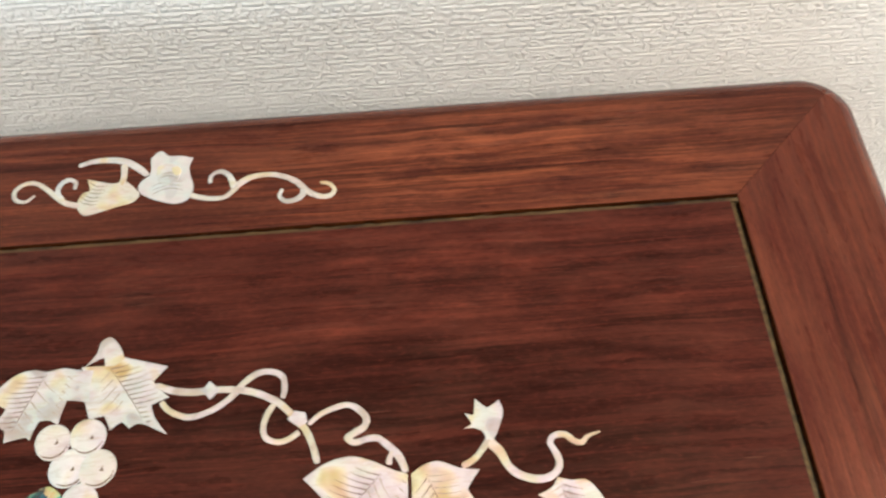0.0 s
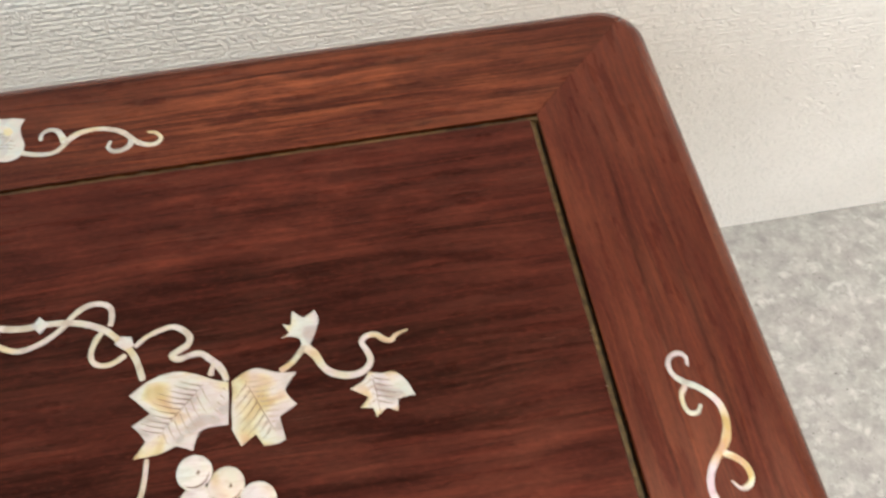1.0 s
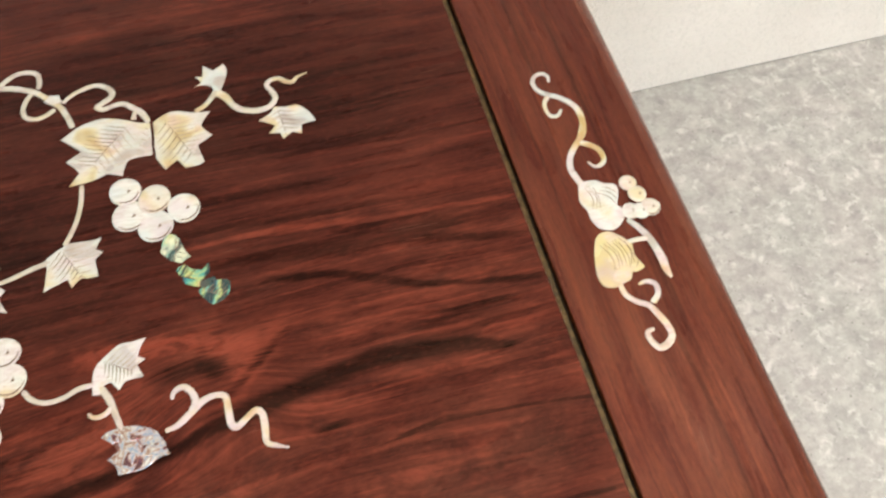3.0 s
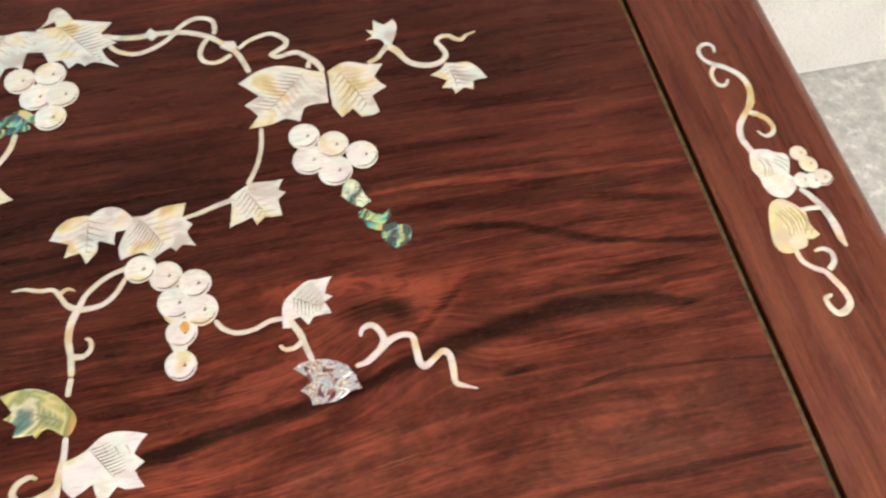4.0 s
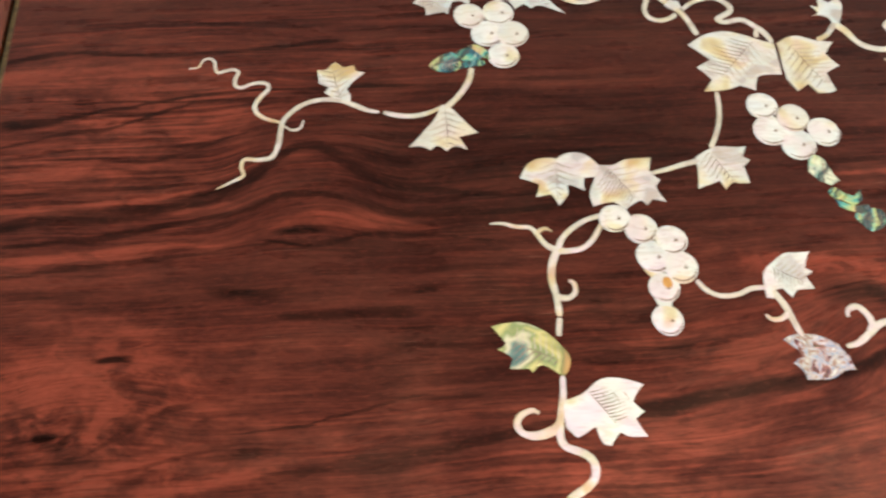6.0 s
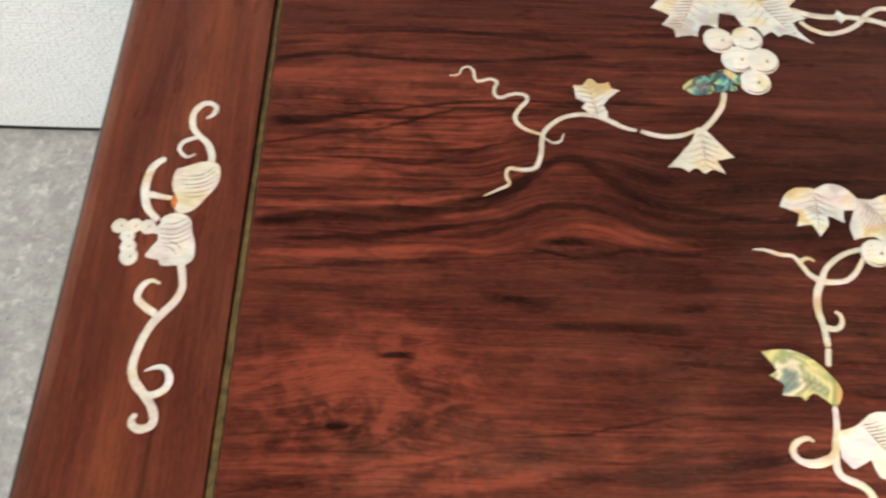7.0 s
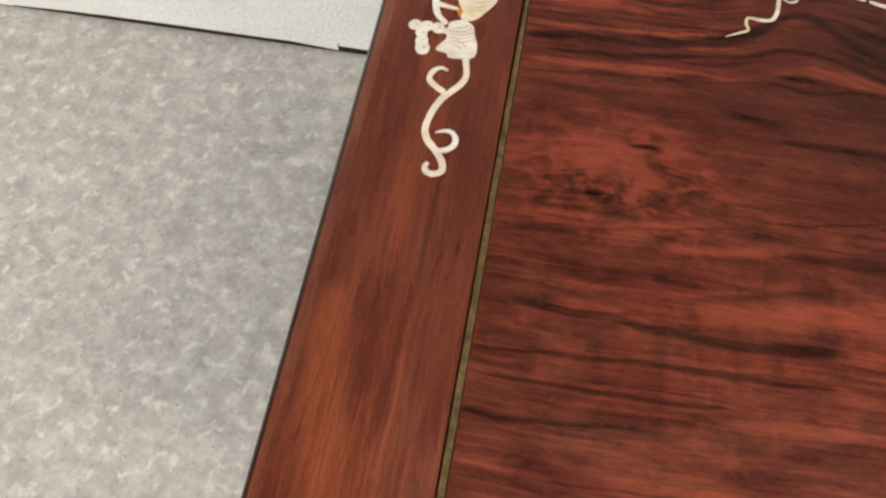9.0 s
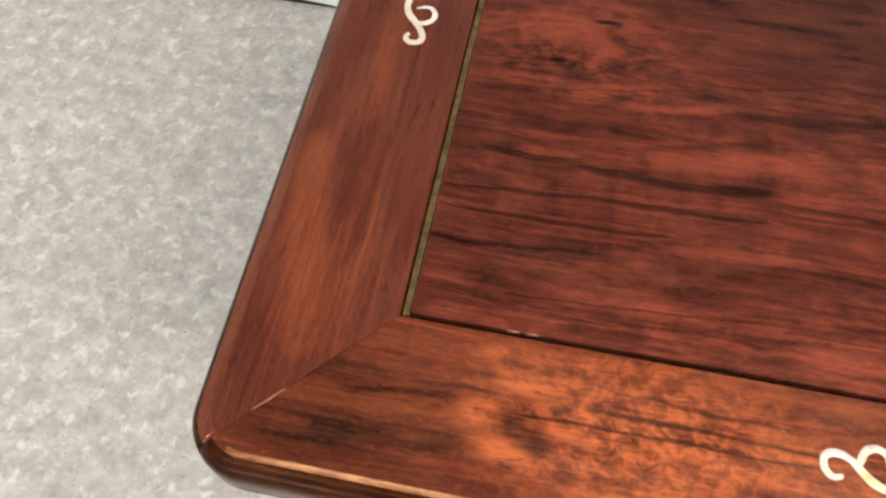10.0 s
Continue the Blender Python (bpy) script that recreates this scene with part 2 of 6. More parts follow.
    if bands:
        place = n.math("MULTIPLY", spots(bands), n.ramp(streak(22.0, 60.0, 13.0), (0.36, 0.78), (0.58, 1.08)))
        strand = n.math("ADD", n.math("MULTIPLY", n.math("SUBTRACT", thin, 0.5), 0.9), n.math("MULTIPLY_ADD", n.math("SUBTRACT", streak(16.0, 190.0, 12.0, 4.0, 0.6), 0.5), 1.2, n.math("MULTIPLY", n.math("SUBTRACT", streak(24.0, 700.0, 14.0, 2.0, 0.6), 0.5), 0.9)))
        frayed = n.ramp(n.math("ADD", place, n.math("MULTIPLY", strand, n.ramp(place, (0.04, 0.0), (0.30, 1.15)))), (0.12, 0.0), (1.0, 0.96))
        dark = n.math("MAXIMUM", frayed, n.math("MULTIPLY", place, 0.40))
        if veins:
            dark = n.math("MAXIMUM", dark, n.math("MULTIPLY", drawn_lines(veins), n.ramp(streak(30.0, 120.0, 27.0), (0.30, 0.72), (0.55, 1.0))))
        color = n.mix(dark, color, tuple(0.7 * c for c in deep))
    color = n.mix(n.ramp(pore, (0.24, 0.5), (0.36, 0.0)), color, tuple(0.5 * c for c in deep))
    grit = n.noise(n.join(n.math("MULTIPLY", u, 260.0), n.math("MULTIPLY", bent, 800.0), seed + 41.0), 1.0, 3.0, 0.7)
    color = n.mix(1.0, color, n.ramp(grit, (0.32, 0.78), (0.50, 1.0), (0.68, 1.0)), "MULTIPLY")
    color = n.mix(n.ramp(grit, (0.54, 0.0), (0.72, 0.15)), color, warm)
    filled = streak(34.0, 1700.0, 11.0, 1.0)
    color = n.mix(n.math("MULTIPLY", n.ramp(filled, (0.70, 0.0), (0.76, 0.55)), n.ramp(patch, (0.48, 0.0), (0.60, 1.0))), color, (0.16, 0.075, 0.05))
    rough = n.math("MULTIPLY_ADD", glow, 0.12, polish)
    scuff = n.noise(n.join(n.math("MULTIPLY", u, 14.0), n.math("MULTIPLY", v, 14.0), 2.0), 1.0, 4.0)
    rough = n.math("ADD", rough, n.ramp(scuff, (0.5, 0.0), (0.75, 0.10)))
    relief = n.math("ADD", n.math("MULTIPLY", hair, 0.6), n.math("MULTIPLY", pore, 0.4))
    return n.done(color, rough, normal=n.bump(relief, 0.15, 0.0004), Specular_IOR_Level=gloss, Specular_Tint=n.ramp(n.math("ADD", n.math("MULTIPLY", patch, 0.6), n.math("MULTIPLY", glow, 0.4)), (0.42, (0.34, 0.14, 0.11)), (0.60, (1.0, 0.48, 0.32))))


# the panel's dark heartwood bands and lighter wood, by the part of the panel they lie in
EAST = ((0.152, -0.0712, 0.007, 0.0016, 0.05, 0.9),
        (0.128, -0.0365, 0.015, 0.0026, 0.75, 0.75),
        (0.107, -0.0340, 0.008, 0.0055, -0.35, 0.95),
        (0.137, 0.0125, 0.033, 0.0044, -0, 0.57),
        (0.197, 0.0099, 0.039, 0.0044, -0.08, 0.57),
        (0.126, 0.044, 0.076, 0.0039, -0.08, 0.57))
NORTH = ((-0.063, 0.0799, 0.041, 0.0015, -0, 0.64),
        (-0.124, 0.0077, 0.012, 0.0022, 0.03, 1.08))
WEST = ((-0.223, -0.0161, 0.039, 0.003, -0.03, 0.50),
        (-0.146, -0.0193, 0.016, 0.0026, -0.14, 0.86),
        (-0.105, -0.0311, 0.022, 0.0019, -0.07, 0.58),
                (-0.2145, -0.0730, 0.0055, 0.0030, -0.07, 1.1),
        (-0.2225, -0.0725, 0.0045, 0.0018, 0.0, 0.6),
        (-0.194, -0.0445, 0.007, 0.0015, 0.03, 1.02),
        (-0.238, -0.094, 0.006, 0.0018, -0.04, 0.50),
        (-0.145, -0.0824, 0.012, 0.0015, 0.02, 0.50),
        (-0.202, -0.0670, 0.006, 0.0022, 0.3, 0.45),
        (-0.148, -0.0203, 0.012, 0.0019, 0.0, 0.7), (-0.110, -0.0294, 0.010, 0.0014, 0.05, 0.7), (-0.074, -0.0219, 0.006, 0.0022, 0.1, 0.8), (-0.078, -0.0372, 0.009, 0.0024, 0.0, 0.6), (-0.148, -0.084, 0.012, 0.0018, 0.05, 0.6))
SOUTH = ((-0.099, -0.0881, 0.044, 0.0025, 0.16, 0.47),
        (-0.14, -0.1102, 0.039, 0.0017, 0.23, 0.47))
PALE = ((-0.160, -0.093, 0.030, 0.0030, 0.15, 0.8),
        (-0.214, -0.0529, 0.022, 0.0116, -0.07, 0.7),
        (-0.186, -0.0864, 0.02, 0.0032, 0.3, 0.95),
        (-0.175, -0.0486, 0.019, 0.0084, -0.74, 0.7),
        (0.061, -0.0508, 0.028, 0.0092, 0.13, 0.5),
        (0.128, -0.035, 0.013, 0.007, 0.94, 0.55),
        (0.104, -0.0214, 0.019, 0.0059, 0.09, 0.5),
        (-0.205, -0.0007, 0.058, 0.0041, 0.07, 0.45))
# long lines of the figure: strength, then (along, across, half width) in millimetres from the middle of the table
EAST_LINES = (
    (1.35, ((4, -76.0, 3.4), (27, -72.5, 3.9), (49, -70.3, 3.8), (67, -68.1, 3.2), (86, -65.5, 2.7), (103, -60.0, 4.2), (120, -56.0, 5.2), (140, -53.1, 4.6), (160, -49.4, 4.2), (180, -48.4, 4.7), (200, -49.8, 4.7), (216, -52.4, 4.0), (228, -56.2, 2.2))),
    (0.6, ((162, -51.8, 1.0), (187, -44.5, 1.5), (209, -45.9, 2.3), (227, -44.3, 1.5), (245, -44.1, 1.0))),
    (0.7, ((169, -83.8, 0.7), (186, -81.5, 1.4), (198, -80.8, 1.1), (227, -83.3, 0.7), (257, -87.0, 0.9))))
NORTH_EAST_LINES = (
    (0.7, ((143, -123.3, 1.0), (159, -122.5, 1.6), (188, -122.7, 2.2), (220, -122.7, 1.4), (249, -123.3, 1.2))),
    (0.6, ((124, 11.9, 1.7), (144, 10.0, 3.4), (169, 6.8, 4.3), (197, 3.5, 3.4), (222, -1.5, 2.3), (247, -6.5, 2.0))),
    (0.8, ((142, -1.8, 1.4), (171, -7.3, 2.2), (192, -16.6, 2.4), (218, -23.9, 1.3), (250, -28.8, 1.9))),
    (0.5, ((135, 67.9, 1.0), (172, 62.2, 1.3), (212, 57.5, 1.3), (249, 57.2, 1.0))))
NORTH_WEST_LINES = (
    (0.8, ((-257, 101.5, 1.4), (-236, 105.3, 1.8), (-217, 104.9, 1.4), (-187, 102.6, 1.7), (-149, 104.0, 1.4), (-108, 107.7, 1.1))),
    (0.85, ((-252, 66.7, 2.5), (-239, 67.4, 3.1), (-227, 69.1, 2.2), (-212, 72.5, 0.9), (-194, 75.3, 1.0), (-155, 80.5, 1.0), (-121, 80.4, 1.0), (-73, 80.4, 1.0))),
    (0.7, ((-256, 54.2, 0.9), (-228, 60.3, 0.9), (-202, 64.0, 1.0), (-174, 74.1, 1.0))),
    (0.6, ((-227, 47.2, 0.6), (-210, 47.5, 0.8), (-187, 45.2, 0.8), (-161, 52.8, 0.8), (-146, 59.2, 0.6))),
    (0.6, ((-256, 30.4, 0.9), (-227, 31.6, 0.9), (-202, 31.8, 0.9), (-177, 32.1, 0.9), (-157, 32.9, 0.9))))
BELL_LINES = (
    (0.85, ((-252, 14.7, 2.5), (-226, 18.6, 3.1), (-202, 18.8, 3.7), (-177, 21.9, 3.7), (-157, 27.6, 3.8), (-142, 36.9, 4.1), (-130, 46.7, 3.3), (-122, 50.3, 2.8), (-114, 47.9, 4.0), (-102, 37.9, 5.3), (-91, 29.9, 4.6), (-79, 25.8, 3.2), (-62, 23.3, 2.0), (-41, 20.5, 1.4))),
    (0.8, ((-240, 6.1, 1.1), (-221, 7.9, 1.4), (-206, 7.8, 2.2), (-187, 11.9, 1.7), (-167, 14.9, 1.4), (-150, 17.2, 1.7), (-138, 22.6, 2.3), (-124, 25.6, 2.3), (-109, 23.5, 2.0), (-92, 16.4, 1.4), (-74, 11.3, 1.1), (-43, 7.9, 0.8))))
EYE_LINES = (
    (0.6, ((-250, -8.3, 1.1), (-225, -5.7, 1.1), (-201, -3.8, 1.1), (-158, -0.4, 0.8), (-137, 2.7, 0.8))),
    (0.8, ((-137, 3.8, 0.8), (-116, 0.3, 1.1), (-96, 4.9, 0.8), (-73, 2.7, 0.8), (-45, -1.3, 0.8))),
    (0.7, ((-130, -30.4, 1.6), (-112, -31.2, 2.5), (-96, -30.0, 3.0), (-80, -31.2, 2.6))),
    (0.6, ((-157, -17.6, 1.4), (-141, -19.1, 2.1), (-128, -19.0, 1.4))))
SOUTH_LINES = (
    (0.85, ((-239, -129.9, 1.6), (-219, -131.6, 2.0), (-202, -130.5, 2.0), (-189, -133.5, 2.4), (-174, -133.4, 2.7), (-159, -134.8, 2.8), (-148, -134.9, 2.8), (-114, -131.6, 2.6))),
    (0.75, ((-257, -153.0, 0.7), (-228, -150.9, 1.1), (-210, -150.2, 1.5), (-195, -148.7, 1.1), (-171, -148.0, 1.3), (-148, -148.1, 1.3), (-115, -147.1, 0.9))),
    (0.8, ((-255, -163.7, 0.6), (-241, -164.0, 1.1), (-221, -163.6, 1.1), (-194, -163.7, 1.1), (-171, -163.1, 0.8), (-157, -161.9, 0.6))),
    (0.85, ((-256, -179.5, 0.8), (-242, -180.3, 1.0), (-219, -178.8, 1.2), (-193, -176.1, 0.8))))
BURL_LINES = (
    (0.5, ((-255, -97.8, 0.6), (-208, -90.2, 0.8), (-179, -85.3, 0.7), (-149, -80.0, 1.1))),
    (0.5, ((-205, -80.9, 0.8), (-196, -77.8, 1.1), (-186, -71.5, 1.9), (-175, -66.4, 1.4), (-165, -63.8, 0.8))),
    (0.6, ((-220, -201.3, 0.4), (-190, -200.1, 0.5), (-148, -197.5, 0.5), (-106, -195.1, 0.5))))
LIGHT_LINES = (
    (0.9, ((-236, -90.5, 0.7), (-206, -88.5, 1.4), (-186, -85.0, 2.4), (-176, -82.6, 1.6), (-168, -81.6, 0.5))),
    (0.6, ((-252, -60.0, 1.0), (-232, -52.0, 2.2), (-212, -49.0, 2.6), (-198, -53.0, 1.6), (-188, -60.0, 0.9))),
    (0.7, ((-223, -127.9, 2.1), (-185, -126.2, 4.2), (-154, -122.0, 5.3), (-126, -117.9, 5.8), (-89, -110.1, 5.9))),
    (0.6, ((-224, -119.2, 2.4), (-197, -116.2, 2.7), (-174, -114.8, 2.4), (-150, -112.0, 1.6))),
    (0.7, ((-251, -0.5, 1.4), (-218, -0.1, 2.2), (-184, 3.2, 1.6), (-158, 2.3, 0.8))),
    (0.6, ((-255, 39.2, 2.1), (-230, 40.3, 2.7), (-202, 39.3, 1.8))),
    (0.7, ((-251, 22.6, 0.9), (-214, 24.3, 1.4), (-184, 25.7, 1.2), (-167, 29.3, 0.9))),
    (0.5, ((-259, 93.0, 2.7), (-230, 95.2, 3.4), (-203, 93.8, 2.7))))
EYE_LIGHT = (
    (0.9, ((-133, 10.9, 2.8), (-122, 13.4, 3.2), (-107, 12.6, 5.5), (-95, 10.7, 4.4), (-81, 7.5, 2.5), (-70, 6.1, 1.1))),
    (0.6, ((108, 22.9, 1.2), (134, 23.1, 1.8), (180, 18.0, 1.8), (225, 14.4, 1.2), (249, 12.7, 0.9))))
CENTRE_LINES = (
    (0.7, ((-137, -91.6, 1.0), (-112, -89.2, 2.2), (-84, -86.7, 2.6), (-63, -84.0, 2.2), (-46, -80.9, 1.9), (-29, -78.5, 1.3))),
    (0.7, ((-142, -75.1, 0.4), (-118, -72.9, 0.6), (-98, -68.5, 0.9), (-91, -66.7, 1.3), (-78, -65.4, 0.6))))
PALE_SWIRL = ((0.085, -0.0195, 0.030, 0.0055, -0.12, 1.0), (0.119, -0.027, 0.012, 0.0075, -0.3, 1.1), (0.123, -0.038, 0.008, 0.0050, 0.6, 0.9))
HEART = ((-0.2145, -0.0730, 0.0042, 0.0030, 0.0, 1.0), (-0.2080, -0.0735, 0.0026, 0.0026, 0.0, 0.9), (-0.105, -0.0905, 0.05, 0.004, 0.08, 0.6), (0.096, -0.0325, 0.013, 0.0062, -0.10, 0.75), (0.131, -0.0335, 0.010, 0.0032, 0.6, 0.6), (0.215, -0.038, 0.028, 0.0050, -0.02, 0.7), (-0.124, 0.0080, 0.008, 0.0028, 0.0, 1.0),
         (0.02, 0.130, 0.18, 0.030, 0.0, 0.62), (0.15, 0.095, 0.11, 0.026, -0.02, 0.62), (-0.03, 0.035, 0.11, 0.050, 0.0, 0.75), (0.16, 0.066, 0.08, 0.0050, -0.06, 0.55),
         (0.05, 0.108, 0.10, 0.0024, -0.03, 0.6), (0.17, 0.128, 0.06, 0.0022, -0.02, 0.6), (0.13, 0.180, 0.07, 0.0018, 0.0, 0.45), (0.20, 0.155, 0.05, 0.0016, -0.02, 0.5),
         (-0.02, 0.060, 0.07, 0.0022, -0.04, 0.5), (0.15, 0.028, 0.09, 0.0022, -0.08, 0.6), (-0.02, -0.040, 0.075, 0.030, 0.05, 0.62), (0.07, -0.012, 0.05, 0.0050, 0.05, 0.35), (-0.205, -0.100, 0.055, 0.045, 0.0, 0.36))
DEEP, MID, WARM = (0.0055, 0.0021, 0.0018), (0.037, 0.0100, 0.0070), (0.215, 0.045, 0.0255)
# the zone at (-0.125, -0.066) paints a patch of lamp sheen into the wood
PANEL_WOOD = wood("panel_rosewood", "x", DEEP, MID, WARM, bands=EAST + NORTH + WEST + SOUTH + HEART, pale=PALE + PALE_SWIRL, gloss=0.17, run=0.8, calm=0.42, line=0.10, dashes=0.45, veins=EAST_LINES + NORTH_EAST_LINES + NORTH_WEST_LINES + BELL_LINES + EYE_LINES + SOUTH_LINES + BURL_LINES + CENTRE_LINES, lights=LIGHT_LINES + EYE_LIGHT,
                  rings=((-0.19, 0.07, 0.10, 0.06, 0.60), (0.17, 0.03, 0.12, 0.06, 0.25), (-0.15, -0.16, 0.14, 0.06, 0.25), (-0.20, -0.06, 0.06, 0.03, -0.10), (-0.13, 0.135, 0.15, 0.045, 0.40), (-0.02, -0.115, 0.06, 0.03, 0.35)),
                  curl=((-0.18, -0.14, 0.08, 0.05, 0.30), (-0.10, -0.115, 0.06, 0.02, 0.3)), knots=((-0.207, -0.062, 0.042, 0.028, 0.85), (-0.18, -0.090, 0.03, 0.012, 0.45)), bends=((0.20, -0.055, 0.135, 0.050, 0.0, 0.018), (-0.122, 0.034, 0.030, 0.030, 0.0, 0.012), (-0.116, -0.010, 0.045, 0.012, 0.0, -0.006), (0.110, -0.050, 0.030, 0.020, 0.0, 0.012), (-0.2, -0.06, 0.03, 0.02, 0.0, 0.006)),
                  zones=((-0.22, -0.070, 0.050, 0.042, 0.40), (-0.14, -0.155, 0.16, 0.06, 0.30), (0.12, -0.14, 0.16, 0.06, 0.36), (-0.13, -0.205, 0.12, 0.018, 0.50), (-0.02, -0.108, 0.045, 0.028, 0.45), (0.20, -0.030, 0.07, 0.045, 0.35), (-0.125, -0.066, 0.038, 0.032, 0.24), (0.12, 0.17, 0.14, 0.05, 0.12), (-0.19, 0.06, 0.09, 0.05, 0.60), (0.03, -0.06, 0.09, 0.045, 0.46)))
RAIL_BACK = wood("back_rail_rosewood", "x", (0.014, 0.0048, 0.0040), (0.064, 0.0165, 0.0106), (0.25, 0.070, 0.030), seed=4.0, gloss=0.22, calm=0.75, run=0.5, rings=((0.1, 0.25, 0.3, 0.05, 0.35),),
                 bands=((0.20, 0.262, 0.10, 0.0020, 0.03, 0.6), (0.10, 0.240, 0.12, 0.0016, -0.02, 0.6), (0.22, 0.246, 0.05, 0.0014, 0.02, 0.5), (-0.05, 0.258, 0.09, 0.0018, 0.02, 0.5), (0.0, 0.2475, 0.10, 0.0050, 0.02, 0.45), (0.02, 0.2760, 0.16, 0.0045, 0.0, 0.55), (0.05, 0.2320, 0.08, 0.0012, 0.01, 0.6), (-0.01, 0.2240, 0.12, 0.0040, 0.0, 0.4), (0.13, 0.2660, 0.06, 0.0012, 0.03, 0.6)),
                 zones=((0.16, 0.245, 0.11, 0.032, 0.75), (-0.16, 0.24, 0.08, 0.03, 0.2)))
FRONT_LINES = (
    (0.7, ((-250, -245.6, 1.0), (-234, -244.8, 1.1), (-219, -244.6, 0.9))),
    (0.85, ((-207, -250.9, 0.8), (-195, -250.7, 0.8), (-181, -250.4, 0.8), (-163, -250.9, 0.9), (-142, -250.3, 0.8), (-123, -251.5, 0.6), (-95, -250.2, 0.6))),
    (0.8, ((-172, -244.3, 0.9), (-145, -244.4, 0.9), (-121, -245.2, 0.8), (-93, -245.5, 0.8))),
    (0.6, ((-155, -235.3, 0.9), (-136, -237.6, 0.9), (-112, -237.1, 0.6))),
    (0.8, ((-274, -253.0, 1.3), (-258, -251.2, 1.5), (-236, -249.3, 1.4))),
    (0.8, ((-289, -243.5, 0.9), (-281, -243.9, 1.2), (-262, -244.5, 0.9))))
# the pale spots paint orange lamp glare on the lacquer into the colour
RAIL_FRONT = wood("front_rail_rosewood", "x", (0.012, 0.0042, 0.0028), (0.070, 0.0150, 0.0086), (0.45, 0.113, 0.036), seed=14.0, gloss=0.26, calm=0.35, run=0.8, dashes=0.4, veins=FRONT_LINES,
                  bands=((-0.276, -0.271, 0.011, 0.0055, 0.0, 1.10), (-0.280, -0.276, 0.030, 0.0014, 0.0, 1.0), (-0.290, -0.262, 0.062, 0.0300, 0.0, 0.55), (-0.203, -0.259, 0.010, 0.0060, -0.3, 0.9), (-0.236, -0.268, 0.012, 0.0060, 0.1, 0.75), (-0.225, -0.238, 0.012, 0.0020, 0.05, 0.6)),
                  pale=((-0.209, -0.2665, 0.011, 0.0055, -0.15, 1.0), (-0.222, -0.253, 0.008, 0.0050, 0.2, 0.8), (-0.205, -0.2385, 0.012, 0.0045, -0.1, 0.8), (-0.217, -0.228, 0.012, 0.0030, 0.0, 0.6), (-0.185, -0.258, 0.012, 0.0040, -0.2, 0.6)),
                  zones=((-0.155, -0.252, 0.055, 0.035, 0.42), (-0.06, -0.26, 0.09, 0.03, 0.18)), burl=140.0, knots=((-0.165, -0.250, 0.050, 0.030, 0.7), (-0.10, -0.256, 0.05, 0.02, 0.25)))
# the zone at (-0.20, 0.30) colours in the right rail's orange lamp glare
RAIL_Y = wood("side_rail_rosewood", "y", (0.022, 0.0064, 0.0048), (0.066, 0.0152, 0.0100), (0.21, 0.055, 0.021), vary=2.0, seed=8.0, gloss=0.34, calm=0.42, run=0.6, dashes=0.5,
              bands=((0.13, 0.285, 0.06, 0.0013, 0.02, 0.75), (0.09, 0.302, 0.07, 0.0012, 0.0, 0.7), (0.02, 0.310, 0.05, 0.0010, 0.0, 0.7), (-0.04, 0.304, 0.06, 0.0014, 0.01, 0.8),
                     (-0.10, 0.299, 0.05, 0.0016, -0.01, 0.75), (-0.14, 0.314, 0.05, 0.0011, 0.0, 0.7), (0.03, 0.272, 0.05, 0.0009, 0.0, 0.5), (-0.09, 0.322, 0.06, 0.0010, 0.0, 0.6),
                     (0.05, -0.308, 0.06, 0.0060, 0.0, 0.35), (-0.09, -0.283, 0.05, 0.0012, 0.01, 0.6), (-0.14, -0.301, 0.05, 0.0013, 0.0, 0.5), (-0.02, -0.283, 0.035, 0.0050, 0.0, 0.35),
                     (-0.254, -0.316, 0.026, 0.0100, -0.2, 0.62)),
              lights=((0.55, ((-240, -298, 8), (-205, -303, 11), (-175, -311, 9), (-140, -317, 6))), (0.3, ((-120, -300, 7), (-60, -296, 8), (0, -297, 7))), (0.35, ((60, -288, 7), (110, -285, 9), (150, -287, 6)))),
              rings=((-0.12, -0.29, 0.06, 0.03, 0.2),), zones=((-0.19, -0.300, 0.06, 0.025, 0.30), (-0.20, 0.30, 0.07, 0.04, 0.45)))
# pale colour paints the bright highlight along the front rail's rounded edge
EDGE_X = wood("front_edge_highlight", "x", (0.012, 0.0040, 0.0026), (0.16, 0.055, 0.026), (0.80, 0.46, 0.24), vary=2.0, seed=4.0, gloss=1.0, polish=0.08, zones=((0.0, -0.29, 0.3, 0.02, 0.5),))
EDGE_BACK = wood("polished_edge_by_the_wall", "x", (0.012, 0.0040, 0.0026), (0.070, 0.018, 0.010), (0.25, 0.075, 0.032), seed=4.0, gloss=0.5, polish=0.1)
# the sides' shade is put into this near-black base colour
SIDE = wood("shaded_polished_side", "x", (0.003, 0.0010, 0.0005), (0.020, 0.0052, 0.0015), (0.11, 0.030, 0.006), seed=6.0, gloss=0.12, polish=0.12, zones=((0.0, -0.29, 0.24, 0.03, 0.7),))
EDGE_Y = wood("polished_edge_crosswise", "y", (0.020, 0.0060, 0.0042), (0.080, 0.0190, 0.0100), (0.24, 0.070, 0.026), vary=2.0, seed=8.0, gloss=0.9, calm=0.3, polish=0.08)


def plain_dark_wood():
    n = Nodes("shaded_rosewood")
    x, y, z = n.position()
    g = n.noise(n.join(n.math("MULTIPLY", x, 60.0), n.math("MULTIPLY", y, 60.0), n.math("MULTIPLY", z, 6.0)), 1.0, 4.0)
    return n.done(n.ramp(g, (0.35, (0.03, 0.009, 0.007)), (0.65, (0.11, 0.027, 0.017))), 0.35, normal=n.bump(g, 0.2, 0.0004))


